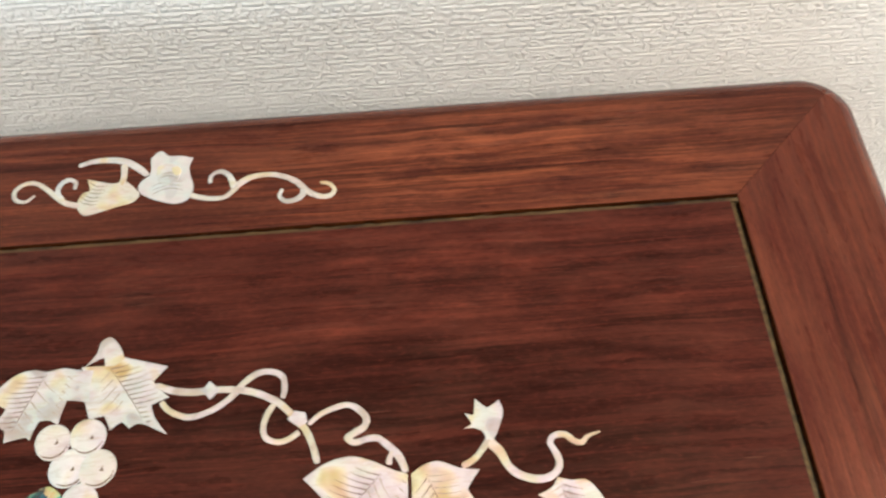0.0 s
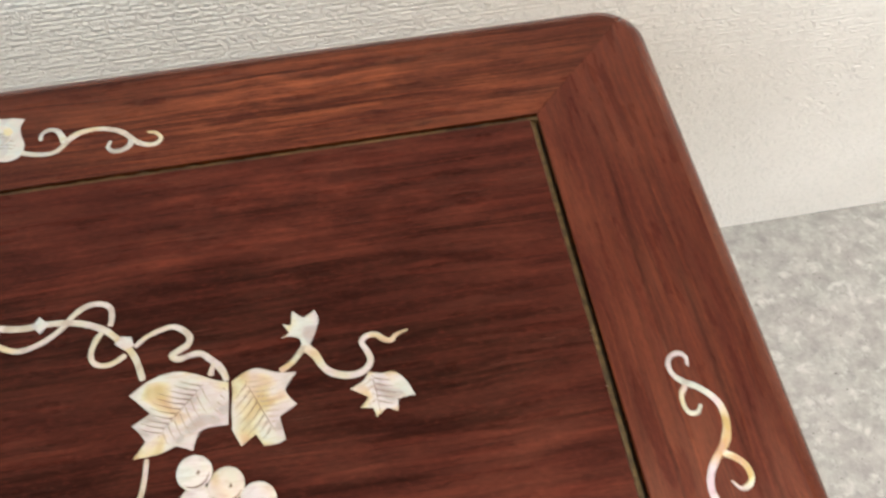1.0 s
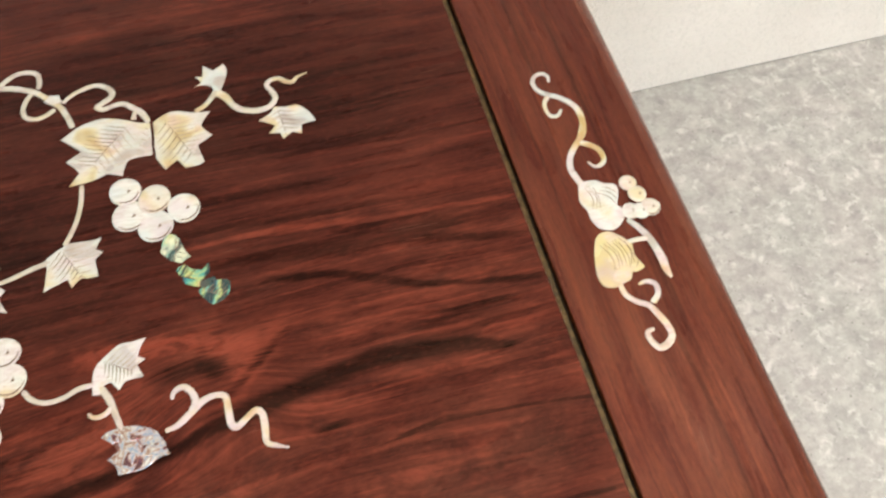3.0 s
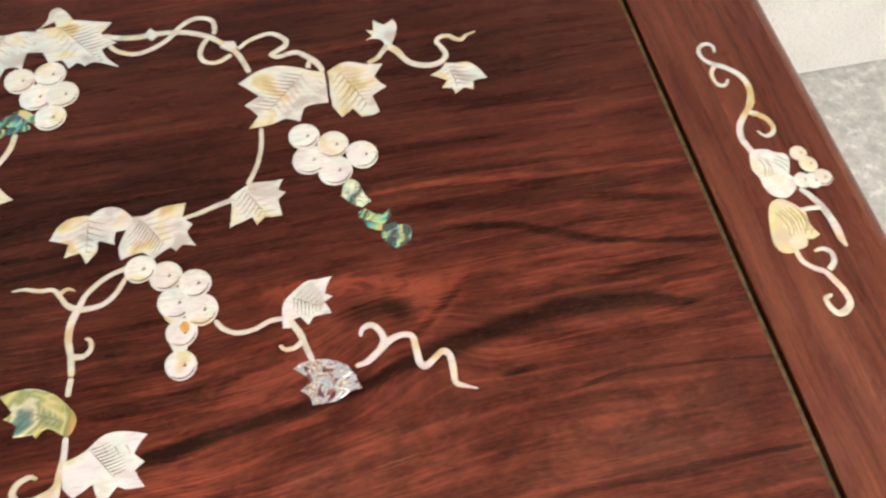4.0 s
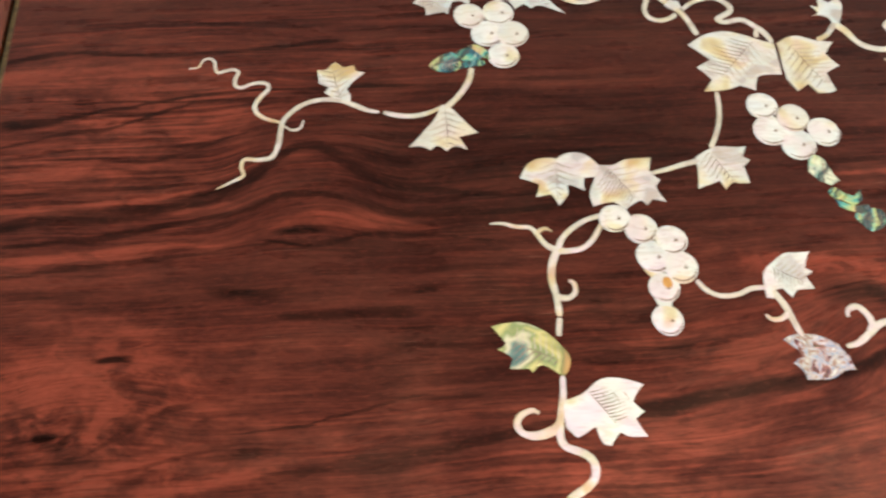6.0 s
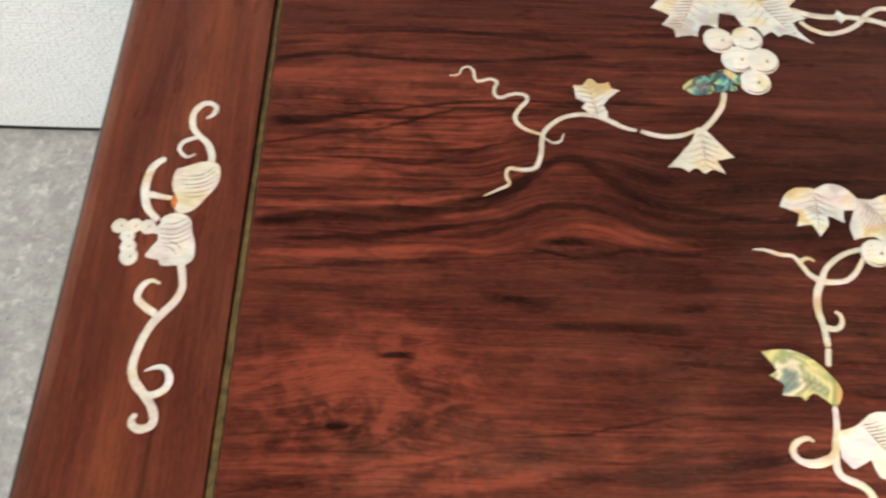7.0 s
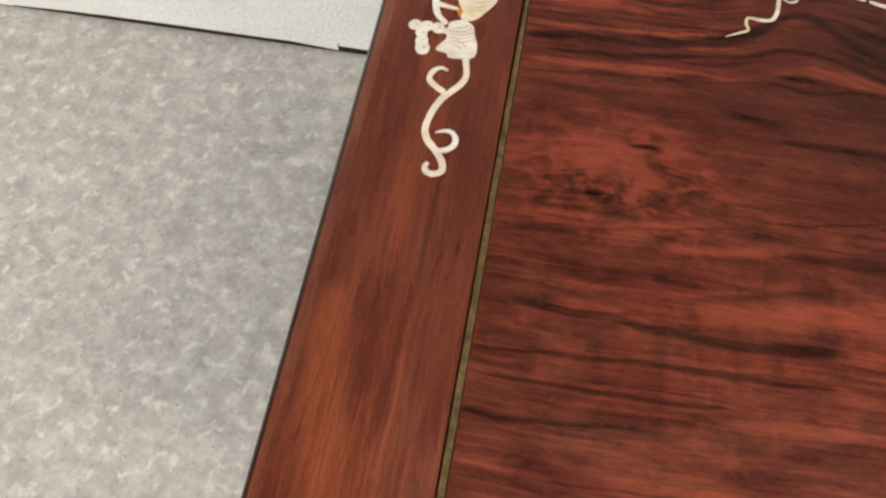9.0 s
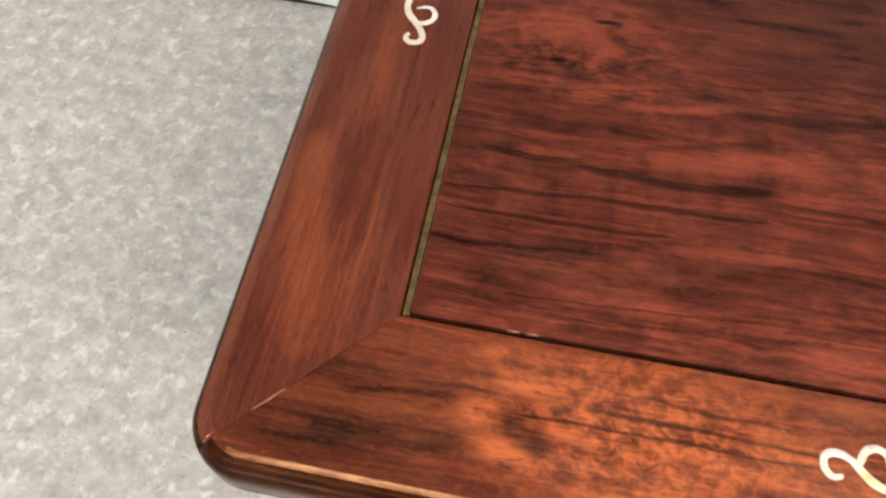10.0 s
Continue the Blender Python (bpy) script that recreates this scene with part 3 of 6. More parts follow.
def pearl(name="mother_of_pearl", cream=0.0, even=1.0, pale=1.0, tone=None):
    n = Nodes(name)
    x, y, z = n.position()
    r = n.random()
    off = n.math("MULTIPLY", r, 7.0)
    patch = n.noise(n.join(x, y, off), 70.0, 1.5, 0.45, 0.5)
    patch = n.math("MULTIPLY_ADD", patch, even, 0.47 * (1 - even))
    tint = n.noise(n.join(x, y, n.math("ADD", off, 3.0)), 90.0, 2.0)
    lines = n.noise(n.join(n.math("MULTIPLY", x, 120.0), n.math("MULTIPLY", y, 420.0), off), 1.0, 3.0, 0.6, 1.2)
    color = n.ramp(patch, (0.28, (0.30, 0.27, 0.25)), (0.40, (0.41 * pale, 0.405 * pale, 0.40 * pale)), (0.52, (0.485 * pale, 0.475 * pale, 0.46 * pale)), (0.60, (0.45, 0.39, 0.26)), (0.70, (0.34, 0.23, 0.095)))
    color = n.mix(n.ramp(tint, (0.55, 0.0), (0.78, 0.5)), color, (0.39, 0.345, 0.28))
    color = n.mix(n.math("MULTIPLY", n.ramp(r, (0.60, 0.0), (1.0, 1.0)), 0.45), color, (0.42, 0.35, 0.25))
    color = n.mix(n.ramp(lines, (0.36, 0.40), (0.52, 0.0)), color, (0.30, 0.23, 0.18))
    if cream:
        color = n.mix(n.ramp(tint, (0.35, cream), (0.62, 0.3 * cream)), color, (0.36, 0.285, 0.20))
    if tone:
        color = n.mix(n.ramp(tint, (0.36, 0.9), (0.62, 0.35)), color, tone)
    return n.done(color, n.math("MULTIPLY_ADD", patch, 0.25, 0.18), normal=n.bump(lines, 0.12, 0.0003), Specular_IOR_Level=0.7, Coat_Weight=0.3, Coat_Roughness=0.12,
                  Thin_Film_Thickness=n.math("MULTIPLY_ADD", tint, 260.0, 300.0), Thin_Film_IOR=1.45)


def abalone(name, stops, scale, rough, detail=4.0, twist=1.6, chips=0.12):
    n = Nodes(name)
    x, y, z = n.position()
    off = n.math("MULTIPLY", n.random(), 5.0)
    warp = n.noise(n.join(x, y, off), scale, detail, 0.55, twist)
    edge = n.cells(n.join(x, y, off), scale * 2.2, "Distance")
    fac = n.math("ADD", n.math("MULTIPLY", warp, 0.9), n.math("MULTIPLY", edge, chips))
    color = n.ramp(fac, *stops)
    return n.done(color, rough, 0.25, normal=n.bump(warp, 0.3, 0.0005), Specular_IOR_Level=0.8, Coat_Weight=0.4, Coat_Roughness=0.1,
                  Thin_Film_Thickness=n.math("MULTIPLY_ADD", warp, 500.0, 250.0), Thin_Film_IOR=1.5)


def abalone_strips(name="green_abalone", light=0.0):
    """Dark teal and olive shell cut into bent strips; light: share of cream."""
    n = Nodes(name)
    x, y, z = n.position()
    off = n.math("MULTIPLY", n.random(), 5.0)
    warp = n.noise(n.join(x, y, off), 120.0, 2.0)
    run = n.math("MULTIPLY_ADD", warp, 0.011, n.math("ADD", n.math("MULTIPLY", x, 0.80), n.math("MULTIPLY", y, -0.55)))
    strip = n.noise(n.join(n.math("MULTIPLY", run, 330.0), 0.0, off), 1.0, 2.0, 0.6)
    hue = n.noise(n.join(x, y, n.math("ADD", off, 2.0)), 105.0, 2.0, 0.5, 0.6)
    color = n.ramp(hue, (0.32, (0.02, 0.035, 0.06)), (0.42, (0.025, 0.11, 0.13)), (0.50, (0.06, 0.26, 0.20)), (0.58, (0.30, 0.36, 0.12)), (0.68, (0.42, 0.30, 0.13)))
    if light:
        color = n.mix(n.ramp(n.noise(n.join(x, y, n.math("ADD", off, 9.0)), 190.0, 2.0), (0.38, 0.2 * light), (0.56, light)), color, (0.52, 0.52, 0.36))
    color = n.mix(n.ramp(strip, (0.43 - 0.06 * light, 0.94), (0.53 - 0.06 * light, 0.0)), color, (0.012, 0.022, 0.024))
    color = n.mix(n.ramp(strip, (0.60, 0.0), (0.70, 0.55)), color, (0.40, 0.48, 0.36))
    return n.done(color, 0.22, 0.2, normal=n.bump(strip, 0.3, 0.0005), Specular_IOR_Level=0.6, Coat_Weight=0.3, Coat_Roughness=0.1)


PEARL = pearl(pale=0.90)
VINE = pearl("cream_shell", 0.60, 1.0, 0.94)
WHITE_SHELL = pearl("white_shell", 0.0, 0.55, 1.02)
BLUE_SHELL = pearl("blue_shell", 0.0, 1.0, 0.95, (0.40, 0.41, 0.42))
GOLD_SHELL = pearl("gold_shell", 0.0, 1.0, 0.95, (0.46, 0.36, 0.17))
ABALONE = abalone_strips()
CREAM_ABALONE = abalone_strips("cream_abalone", 0.9)
GREEN = abalone("olive_abalone", ((0.30, (0.02, 0.08, 0.09)), (0.37, (0.08, 0.17, 0.13)), (0.43, (0.48, 0.44, 0.26)), (0.49, (0.18, 0.20, 0.07)), (0.55, (0.46, 0.37, 0.14)), (0.61, (0.14, 0.14, 0.045)), (0.68, (0.46, 0.22, 0.06))), 60.0, 0.22, 2.0, 0.4, 0.06)
PAUA = abalone("lilac_abalone", ((0.40, (0.025, 0.012, 0.010)), (0.45, (0.20, 0.09, 0.06)), (0.49, (0.40, 0.38, 0.35)), (0.52, (0.10, 0.15, 0.24)), (0.55, (0.42, 0.38, 0.36)), (0.60, (0.20, 0.08, 0.045)), (0.66, (0.46, 0.44, 0.41))), 150.0, 0.15, 3.0, 0.8, 0.14)


GOLD_GLUE = simple("golden_glue", (0.30, 0.13, 0.025), (0.45, 0.24, 0.07), 260.0, 0.4)
AMBER = simple("amber_glue", (0.25, 0.06, 0.01), (0.40, 0.13, 0.03), 200.0, 0.4)
ENGRAVED = simple("engraved_line", (0.07, 0.042, 0.028), (0.19, 0.13, 0.09), 900.0, 0.7)
FAINT = simple("shallow_engraved_line", (0.20, 0.15, 0.11), (0.33, 0.27, 0.21), 900.0, 0.7)
OLIVE = simple("old_brass_coloured_glue", (0.020, 0.014, 0.005), (0.105, 0.067, 0.022), 260.0, 0.45)
BROWN_GLUE = simple("brown_glue", (0.008, 0.005, 0.003), (0.11, 0.066, 0.024), 170.0, 0.6, (0.25, 1, 1))
BLACK_GAP = simple("dark_glue_line", (0.002, 0.0015, 0.001), (0.022, 0.013, 0.005), 260.0, 0.85)
FILLER = simple("pale_filler", (0.20, 0.085, 0.04), (0.42, 0.22, 0.12), 900.0, 0.6)
LACQUER = Nodes("clear_lacquer").done((0.16, 0.06, 0.04), 0.05, Specular_IOR_Level=1.0, Coat_Weight=1.0)
DARK_WOOD = plain_dark_wood()
WHITE_PAINT = simple("white_paint", (0.72, 0.72, 0.70), (0.80, 0.80, 0.78), 9.0, 0.6)
# near black: paints the shade under the wallpaper's lifted foot; also colours the tear
SHADOW_GAP = simple("gap_shade_and_tear", (0.008, 0.007, 0.005), (0.035, 0.030, 0.02), 60.0, 0.9)


def wallpaper_material():
    n = Nodes("embossed_wallpaper")
    x, y, z = n.position()
    wob = n.noise(n.join(n.math("MULTIPLY", x, 60.0), 0.0, n.math("MULTIPLY", z, 40.0)), 1.0, 2.0)
    zz = n.math("MULTIPLY_ADD", wob, 0.0016, z)
    def rows(pitch, du, shift):
        level = n.math("DIVIDE", zz, pitch)
        row = n.math("FLOOR", level)
        swell = n.math("SINE", n.math("MULTIPLY", n.math("FRACT", level), math.pi))
        dash = n.noise(n.join(n.math("MULTIPLY", x, du), n.math("MULTIPLY", row, 7.3), shift), 1.0, 1.0)
        return n.math("MULTIPLY", swell, n.ramp(dash, (0.42, 0.0), (0.56, 1.0)))

    rib = n.math("MAXIMUM", rows(0.0047, 190.0, 0.0), n.math("MULTIPLY", rows(0.0035, 230.0, 5.0), 0.8))
    weave = n.math("ADD", n.math("MULTIPLY", n.noise(n.join(n.math("MULTIPLY", x, 420.0), 0.0, n.math("MULTIPLY", z, 300.0)), 1.0, 2.0), 0.6), n.math("MULTIPLY", n.noise(n.join(n.math("MULTIPLY", x, 430.0), 3.0, n.math("MULTIPLY", z, 110.0)), 1.0, 1.0), 0.8))
    blot = n.noise(n.join(x, 0.0, z), 5.0, 4.0, 0.6)
    stain = n.noise(n.join(n.math("MULTIPLY", x, 24.0), 1.0, n.math("MULTIPLY", z, 7.0)), 1.0, 3.0)
    color = n.ramp(blot, (0.35, (0.700, 0.684, 0.648)), (0.65, (0.765, 0.752, 0.718)))
    # lighter, warmer paper to the right paints the stronger warm light there
    color = n.mix(n.ramp(n.math("MULTIPLY_ADD", blot, 0.2, x), (0.12, 0.0), (0.42, 1.0)), color, n.mix(1.0, color, (1.07, 1.03, 1.01), "MULTIPLY"))
    mark = n.math("ADD", n.math("POWER", n.math("DIVIDE", n.math("ADD", x, 0.085), 0.0035), 2.0), n.math("POWER", n.math("DIVIDE", n.math("SUBTRACT", z, 0.436), 0.016), 2.0))
    color = n.mix(n.math("MULTIPLY", n.math("EXPONENT", n.math("MULTIPLY", mark, -1.0)), 0.25), color, (0.36, 0.27, 0.17))
    color = n.mix(n.ramp(stain, (0.68, 0.0), (0.85, 0.35)), color, (0.50, 0.44, 0.34))
    # shade in the hollows between ribs, painted in besides the bump
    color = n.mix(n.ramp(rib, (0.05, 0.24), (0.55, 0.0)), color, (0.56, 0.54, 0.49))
    h = n.math("ADD", n.math("MULTIPLY", rib, 0.9), n.math("MULTIPLY", weave, 0.55))
    return n.done(color, 0.75, normal=n.bump(h, 0.88, 0.0013))


def vinyl_material():
    n = Nodes("mottled_grey_vinyl")
    x, y, z = n.position()
    v = n.join(x, y, 0.0)
    a = n.noise(v, 40.0, 5.0, 0.66, 0.1)
    b = n.noise(v, 150.0, 3.0, 0.6)
    c = n.noise(v, 9.0, 3.0, 0.5)
    light = n.noise(n.join(x, y, 4.0), 58.0, 4.0, 0.64, 0.35)
    dark = n.noise(n.join(x, y, 8.0), 70.0, 4.0, 0.65, 0.2)
    speck = n.noise(n.join(x, y, 2.0), 210.0, 1.0)
    tint = n.noise(n.join(x, y, 6.0), 14.0, 3.0, 0.6)
    base = n.math("ADD", n.math("MULTIPLY", a, 0.62), n.math("ADD", n.math("MULTIPLY", b, 0.26), n.math("MULTIPLY", c, 0.12)))
    color = n.ramp(base, (0.34, (0.230, 0.227, 0.218)), (0.50, (0.328, 0.326, 0.311)), (0.66, (0.44, 0.436, 0.415)))
    color = n.mix(n.ramp(light, (0.54, 0.0), (0.66, 0.55)), color, (0.60, 0.60, 0.58))
    color = n.mix(n.ramp(dark, (0.58, 0.0), (0.71, 0.42)), color, (0.15, 0.15, 0.155))
    color = n.mix(n.ramp(speck, (0.70, 0.0), (0.75, 0.6)), color, (0.09, 0.085, 0.08))
    color = n.mix(0.5, color, n.ramp(tint, (0.38, (0.54, 0.485, 0.48)), (0.62, (0.505, 0.50, 0.475))), "SOFT_LIGHT")
    return n.done(color, n.math("MULTIPLY_ADD", a, 0.2, 0.35), normal=n.bump(b, 0.15, 0.0006))


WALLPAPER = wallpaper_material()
VINYL = vinyl_material()


# ---- building ----
def mesh_object(name, bm, *mats):
    me = bpy.data.meshes.new(name)
    bmesh.ops.recalc_face_normals(bm, faces=bm.faces)
    bm.to_mesh(me)
    bm.free()
    for m in mats:
        me.materials.append(m)
    return new(name, me)


def part(name, bm, mat, parent, label="", smooth=False):
    ob = mesh_object(name, bm, mat)
    if smooth:
        for p in ob.data.polygons:
            p.use_smooth = True
    ob.parent = parent
    if label:
        ob["label"] = label
    return ob


def box(lo, hi, bevel=0.0):
    bm = bmesh.new()
    c = [(a + b) / 2 for a, b in zip(lo, hi)]
    s = [b - a for a, b in zip(lo, hi)]
    bmesh.ops.create_cube(bm, size=1.0, matrix=Matrix.Translation(c) @ Matrix.Diagonal((*s, 1)))
    if bevel:
        bmesh.ops.bevel(bm, geom=list(bm.edges), offset=bevel, segments=2, profile=0.5, affect="EDGES")
    return bm


# ---- the room ----
X0, X1 = ROOM_X
Y0, Y1 = ROOM_Y
T = 0.12
tagged(mesh_object("floor", box((X0 - T, Y0 - T, -0.05), (X1 + T, Y1 + 0.0014, 0.0)), VINYL), "mottled grey vinyl floor with pale and dark flecks", "floor", kind="structure")
tagged(mesh_object("ceiling", box((X0 - T, Y0 - T, ROOM_Z), (X1 + T, Y1 + T, ROOM_Z + 0.1)), WHITE_PAINT), "plain white ceiling", "ceiling", kind="structure")
tagged(mesh_object("wall_north", box((X0 - T, Y1 + 0.0015, -0.05), (X1 + T, Y1 + T, ROOM_Z)), SHADOW_GAP), "wall under the wallpaper, bare and coloured shade-dark at the floor gap", "wall", kind="structure")
tagged(mesh_object("wall_west", box((X0 - T, Y0 - T, 0.0), (X0, Y1, ROOM_Z)), WHITE_PAINT), "plain white wall", "wall", kind="structure")
tagged(mesh_object("wall_east", box((X1, Y0 - T, 0.0), (X1 + T, Y1, ROOM_Z)), WHITE_PAINT), "plain white wall", "wall", kind="structure")


def south_wall():
    bm = bmesh.new()
    for lo, hi in (((X0, 0.0), (wx0, ROOM_Z)), ((wx1, 0.0), (X1, ROOM_Z)), ((wx0, 0.0), (wx1, wz0)), ((wx0, wz1), (wx1, ROOM_Z))):
        c = ((lo[0] + hi[0]) / 2, Y0 - T / 2, (lo[1] + hi[1]) / 2)
        bmesh.ops.create_cube(bm, size=1.0, matrix=Matrix.Translation(c) @ Matrix.Diagonal((hi[0] - lo[0], T, hi[1] - lo[1], 1)))
    return bm


tagged(mesh_object("wall_south", south_wall(), WHITE_PAINT), "plain white wall with a window opening", "wall", kind="structure")

SEAM = -0.497   # joint between two sheets of wallpaper


def sheet(xa, xb, gap_a, gap_b, proud):
    """A sheet of wallpaper whose lower edge runs unevenly a few millimetres above the floor."""
    bm = bmesh.new()
    steps = 24
    rows = []
    for i in range(steps + 1):
        k = i / steps
        x = xa + (xb - xa) * k
        z = gap_a + (gap_b - gap_a) * k + 0.0012 * noise.noise((x * 9.0, 2.0, 0.0))
        rows.append([bm.verts.new((x, yy, zz)) for yy, zz in ((Y1 - proud, z), (Y1 - proud, ROOM_Z), (Y1 + 0.0012, ROOM_Z), (Y1 + 0.0012, z))])
    for a, b in zip(rows, rows[1:]):
        for j in range(4):
            bm.faces.new((a[j], b[j], b[(j + 1) % 4], a[(j + 1) % 4]))
    bm.faces.new(rows[0])
    bm.faces.new(rows[-1])
    return bm


for xa, xb, ga, gb, pr in ((X0, -0.93, 0.0005, 0.0030, 0.0), (-0.93, -0.80, 0.0045, 0.0085, 0.0), (-0.80, SEAM - 0.06, 0.0085, 0.0085, 0.0), (SEAM - 0.06, SEAM - 0.00005, 0.0080, 0.0030, 0.0), (SEAM + 0.00005, 0.2, 0.0115, 0.006, 0.0003), (0.2, X1, 0.0018, 0.0018, 0.0)):
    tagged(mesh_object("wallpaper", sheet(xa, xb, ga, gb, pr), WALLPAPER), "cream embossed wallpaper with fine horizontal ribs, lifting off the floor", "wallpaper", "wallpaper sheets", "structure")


tagged(mesh_object("wallpaper_tear", box((SEAM - 0.0005, Y1 - 0.0006, 0.002), (SEAM + 0.0006, Y1 + 0.0004, 0.017)), SHADOW_GAP), "short dark tear at the foot of the wallpaper joint", "blemish", kind="structure")


def nick():
    bm = bmesh.new()
    bmesh.ops.create_icosphere(bm, subdivisions=2, radius=1.0, matrix=Matrix.Translation((0.615, Y1, 0.257)) @ Matrix.Diagonal((0.0045, 0.0016, 0.0042, 1)))
    for v in bm.verts:
        v.co += 0.0006 * noise.noise_vector(v.co * 300.0)
    return bm


tagged(mesh_object("wall_blister", nick(), WALLPAPER), "small raised blister in the cream wallpaper", "blemish", kind="structure")

# ---- ceiling lights ----
DIFFUSER = Nodes("light_diffuser")
DIFFUSER.put(DIFFUSER.shader.inputs["Emission Color"], (1.0, 0.9, 0.78, 1.0))
DIFFUSER = DIFFUSER.done((0.8, 0.8, 0.8), 0.4, Emission_Strength=4.0)


def ceiling_light(lx, ly, size):
    light = tagged(new("ceiling_light"), "flat rectangular white ceiling light, switched on", "lamp", "ceiling lights")
    light.location = (lx, ly, ROOM_Z)
    w, h = size[0] / 2, size[1] / 2
    part("diffuser", box((-w, -h, -0.038), (w, h, -0.03)), DIFFUSER, light, "glowing white diffuser")
    for lo, hi in (((-w - 0.02, -h - 0.02, -0.042), (w + 0.02, -h, 0.0)), ((-w - 0.02, h, -0.042), (w + 0.02, h + 0.02, 0.0)), ((-w - 0.02, -h, -0.042), (-w, h, 0.0)), ((w, -h, -0.042), (w + 0.02, h, 0.0))):
        part("frame", box(lo, hi, 0.003), WHITE_PAINT, light)


for (lx, ly), ls in zip(LAMPS, LAMP_SIZES):
    ceiling_light(lx, ly, ls)

# ---- the table ----
OXR, OXL, OYB, OYF = 0.3305, 0.3325, 0.2840, -0.2955     # outer faces of the top
OX = 0.331
IXR, IXL, IYB, IYF = 0.2588, 0.2602, 0.2145, -0.2193     # inner edges of the rails
ROUND = 0.025                              # corner radius in plan
table = tagged(new("inlaid_table"), "low reddish rosewood table with mother-of-pearl vine inlay, standing by the wall", "table")

# edge profile of the top: share of the rail's width from outside, height below the top
PROFILE = [(0.95, -0.036), (0.16, -0.036), (0.11, -0.0355), (0.06, -0.0335), (0.02, -0.029), (0.0, -0.0235), (0.0, -0.010)] + \
          [(0.095 * (1 - math.cos(radians(a))), -0.0085 + 0.0075 * math.sin(radians(a))) for a in (20, 40, 60, 78)] + \
          [(0.095, -0.0007), (0.125, -0.0001), (0.30, 0.0), (0.992, 0.0), (1.0, -0.0005), (1.0, -0.024), (0.95, -0.036)]


def plan(side, k):
    """The line of one rail's contour at the share k of its width, from mitre to mitre."""
    xr, xl, yb, yf = OXR + (IXR - OXR) * k, OXL + (IXL - OXL) * k, OYB + (IYB - OYB) * k, OYF + (IYF - OYF) * k
    r = max(ROUND * (1 - 2.4 * k), 0.0)
    ends = {"back": ((-1, 1), (1, 1)), "right": ((1, 1), (1, -1)), "front": ((1, -1), (-1, -1)), "left": ((-1, -1), (-1, 1))}[side]
    pts = []
    for e, (sx, sy) in enumerate(ends):
        corner = Vector((xr - r if sx > 0 else r - xl, (yb - r) if sy > 0 else (yf + r)))
        mid = math.atan2(sy, sx)
        straight = {"back": 90, "right": 0, "front": -90, "left": 180}[side]
        to = radians(straight)
        turn = (to - mid + math.pi) % (2 * math.pi) - math.pi
        arc = [mid + turn * i / 8 for i in range(9)]
        seq = [corner + r * Vector((math.cos(a), math.sin(a))) for a in arc]
        pts += seq if e == 0 else seq[::-1]
    return pts


def rail(side, mat):
    bm = bmesh.new()
    rings = []
    middle = Vector({"back": (0, OYB), "right": (OX, 0), "front": (0, OYF), "left": (-OX, 0)}[side])
    axis = Vector((1, 0)) if side in ("back", "front") else Vector((0, 1))
    for k, dz in PROFILE[:-1]:
        line = plan(side, k)
        ring = []
        for p in line:
            q = p - middle
            s = axis.dot(q)
            q = q - axis * (0.0001 if s > 0 else -0.0001)     # hairline gap at the mitres
            ring.append(bm.verts.new((*(q + middle), TOP + dz)))
        rings.append(ring)
    n = len(rings)
    for i in range(n):
        a, b = rings[i], rings[(i + 1) % n]
        for j in range(len(a) - 1):
            bm.faces.new((a[j], a[j + 1], b[j + 1], b[j]))
    bm.faces.new([r[0] for r in rings])
    bm.faces.new([r[-1] for r in rings])
    bmesh.ops.remove_doubles(bm, verts=bm.verts, dist=1e-6)
    bmesh.ops.dissolve_degenerate(bm, edges=bm.edges, dist=1e-6)
    ob = part("rail", bm, mat, table)
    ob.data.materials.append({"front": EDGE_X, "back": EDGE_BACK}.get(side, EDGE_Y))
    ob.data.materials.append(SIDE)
    # by slope: flat top, edge strip (highlight painted on the front rail), shade-dark side
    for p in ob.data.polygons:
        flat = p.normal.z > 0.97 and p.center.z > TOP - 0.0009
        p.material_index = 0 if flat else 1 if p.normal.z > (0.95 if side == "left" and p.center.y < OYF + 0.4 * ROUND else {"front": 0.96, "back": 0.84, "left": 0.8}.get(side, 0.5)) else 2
        p.use_smooth = len(p.vertices) < 6 and abs(p.normal.z) < 0.999
    return ob


for side, mat in (("back", RAIL_BACK), ("right", RAIL_Y), ("front", RAIL_FRONT), ("left", RAIL_Y)):
    rail(side, mat)
GAP = 0.0028
part("panel", box((-IXL + GAP + 0.0007, IYF + 0.0019, TOP - 0.016), (IXR - GAP - 0.0012, IYB - GAP, TOP), 0.0004), PANEL_WOOD, table, "dark rosewood panel with streaked, knotty grain")
part("backing_board", box((-IXL - 0.004, IYF - 0.004, TOP - 0.022), (IXR + 0.004, IYB + 0.004, TOP - 0.0165)), DARK_WOOD, table)


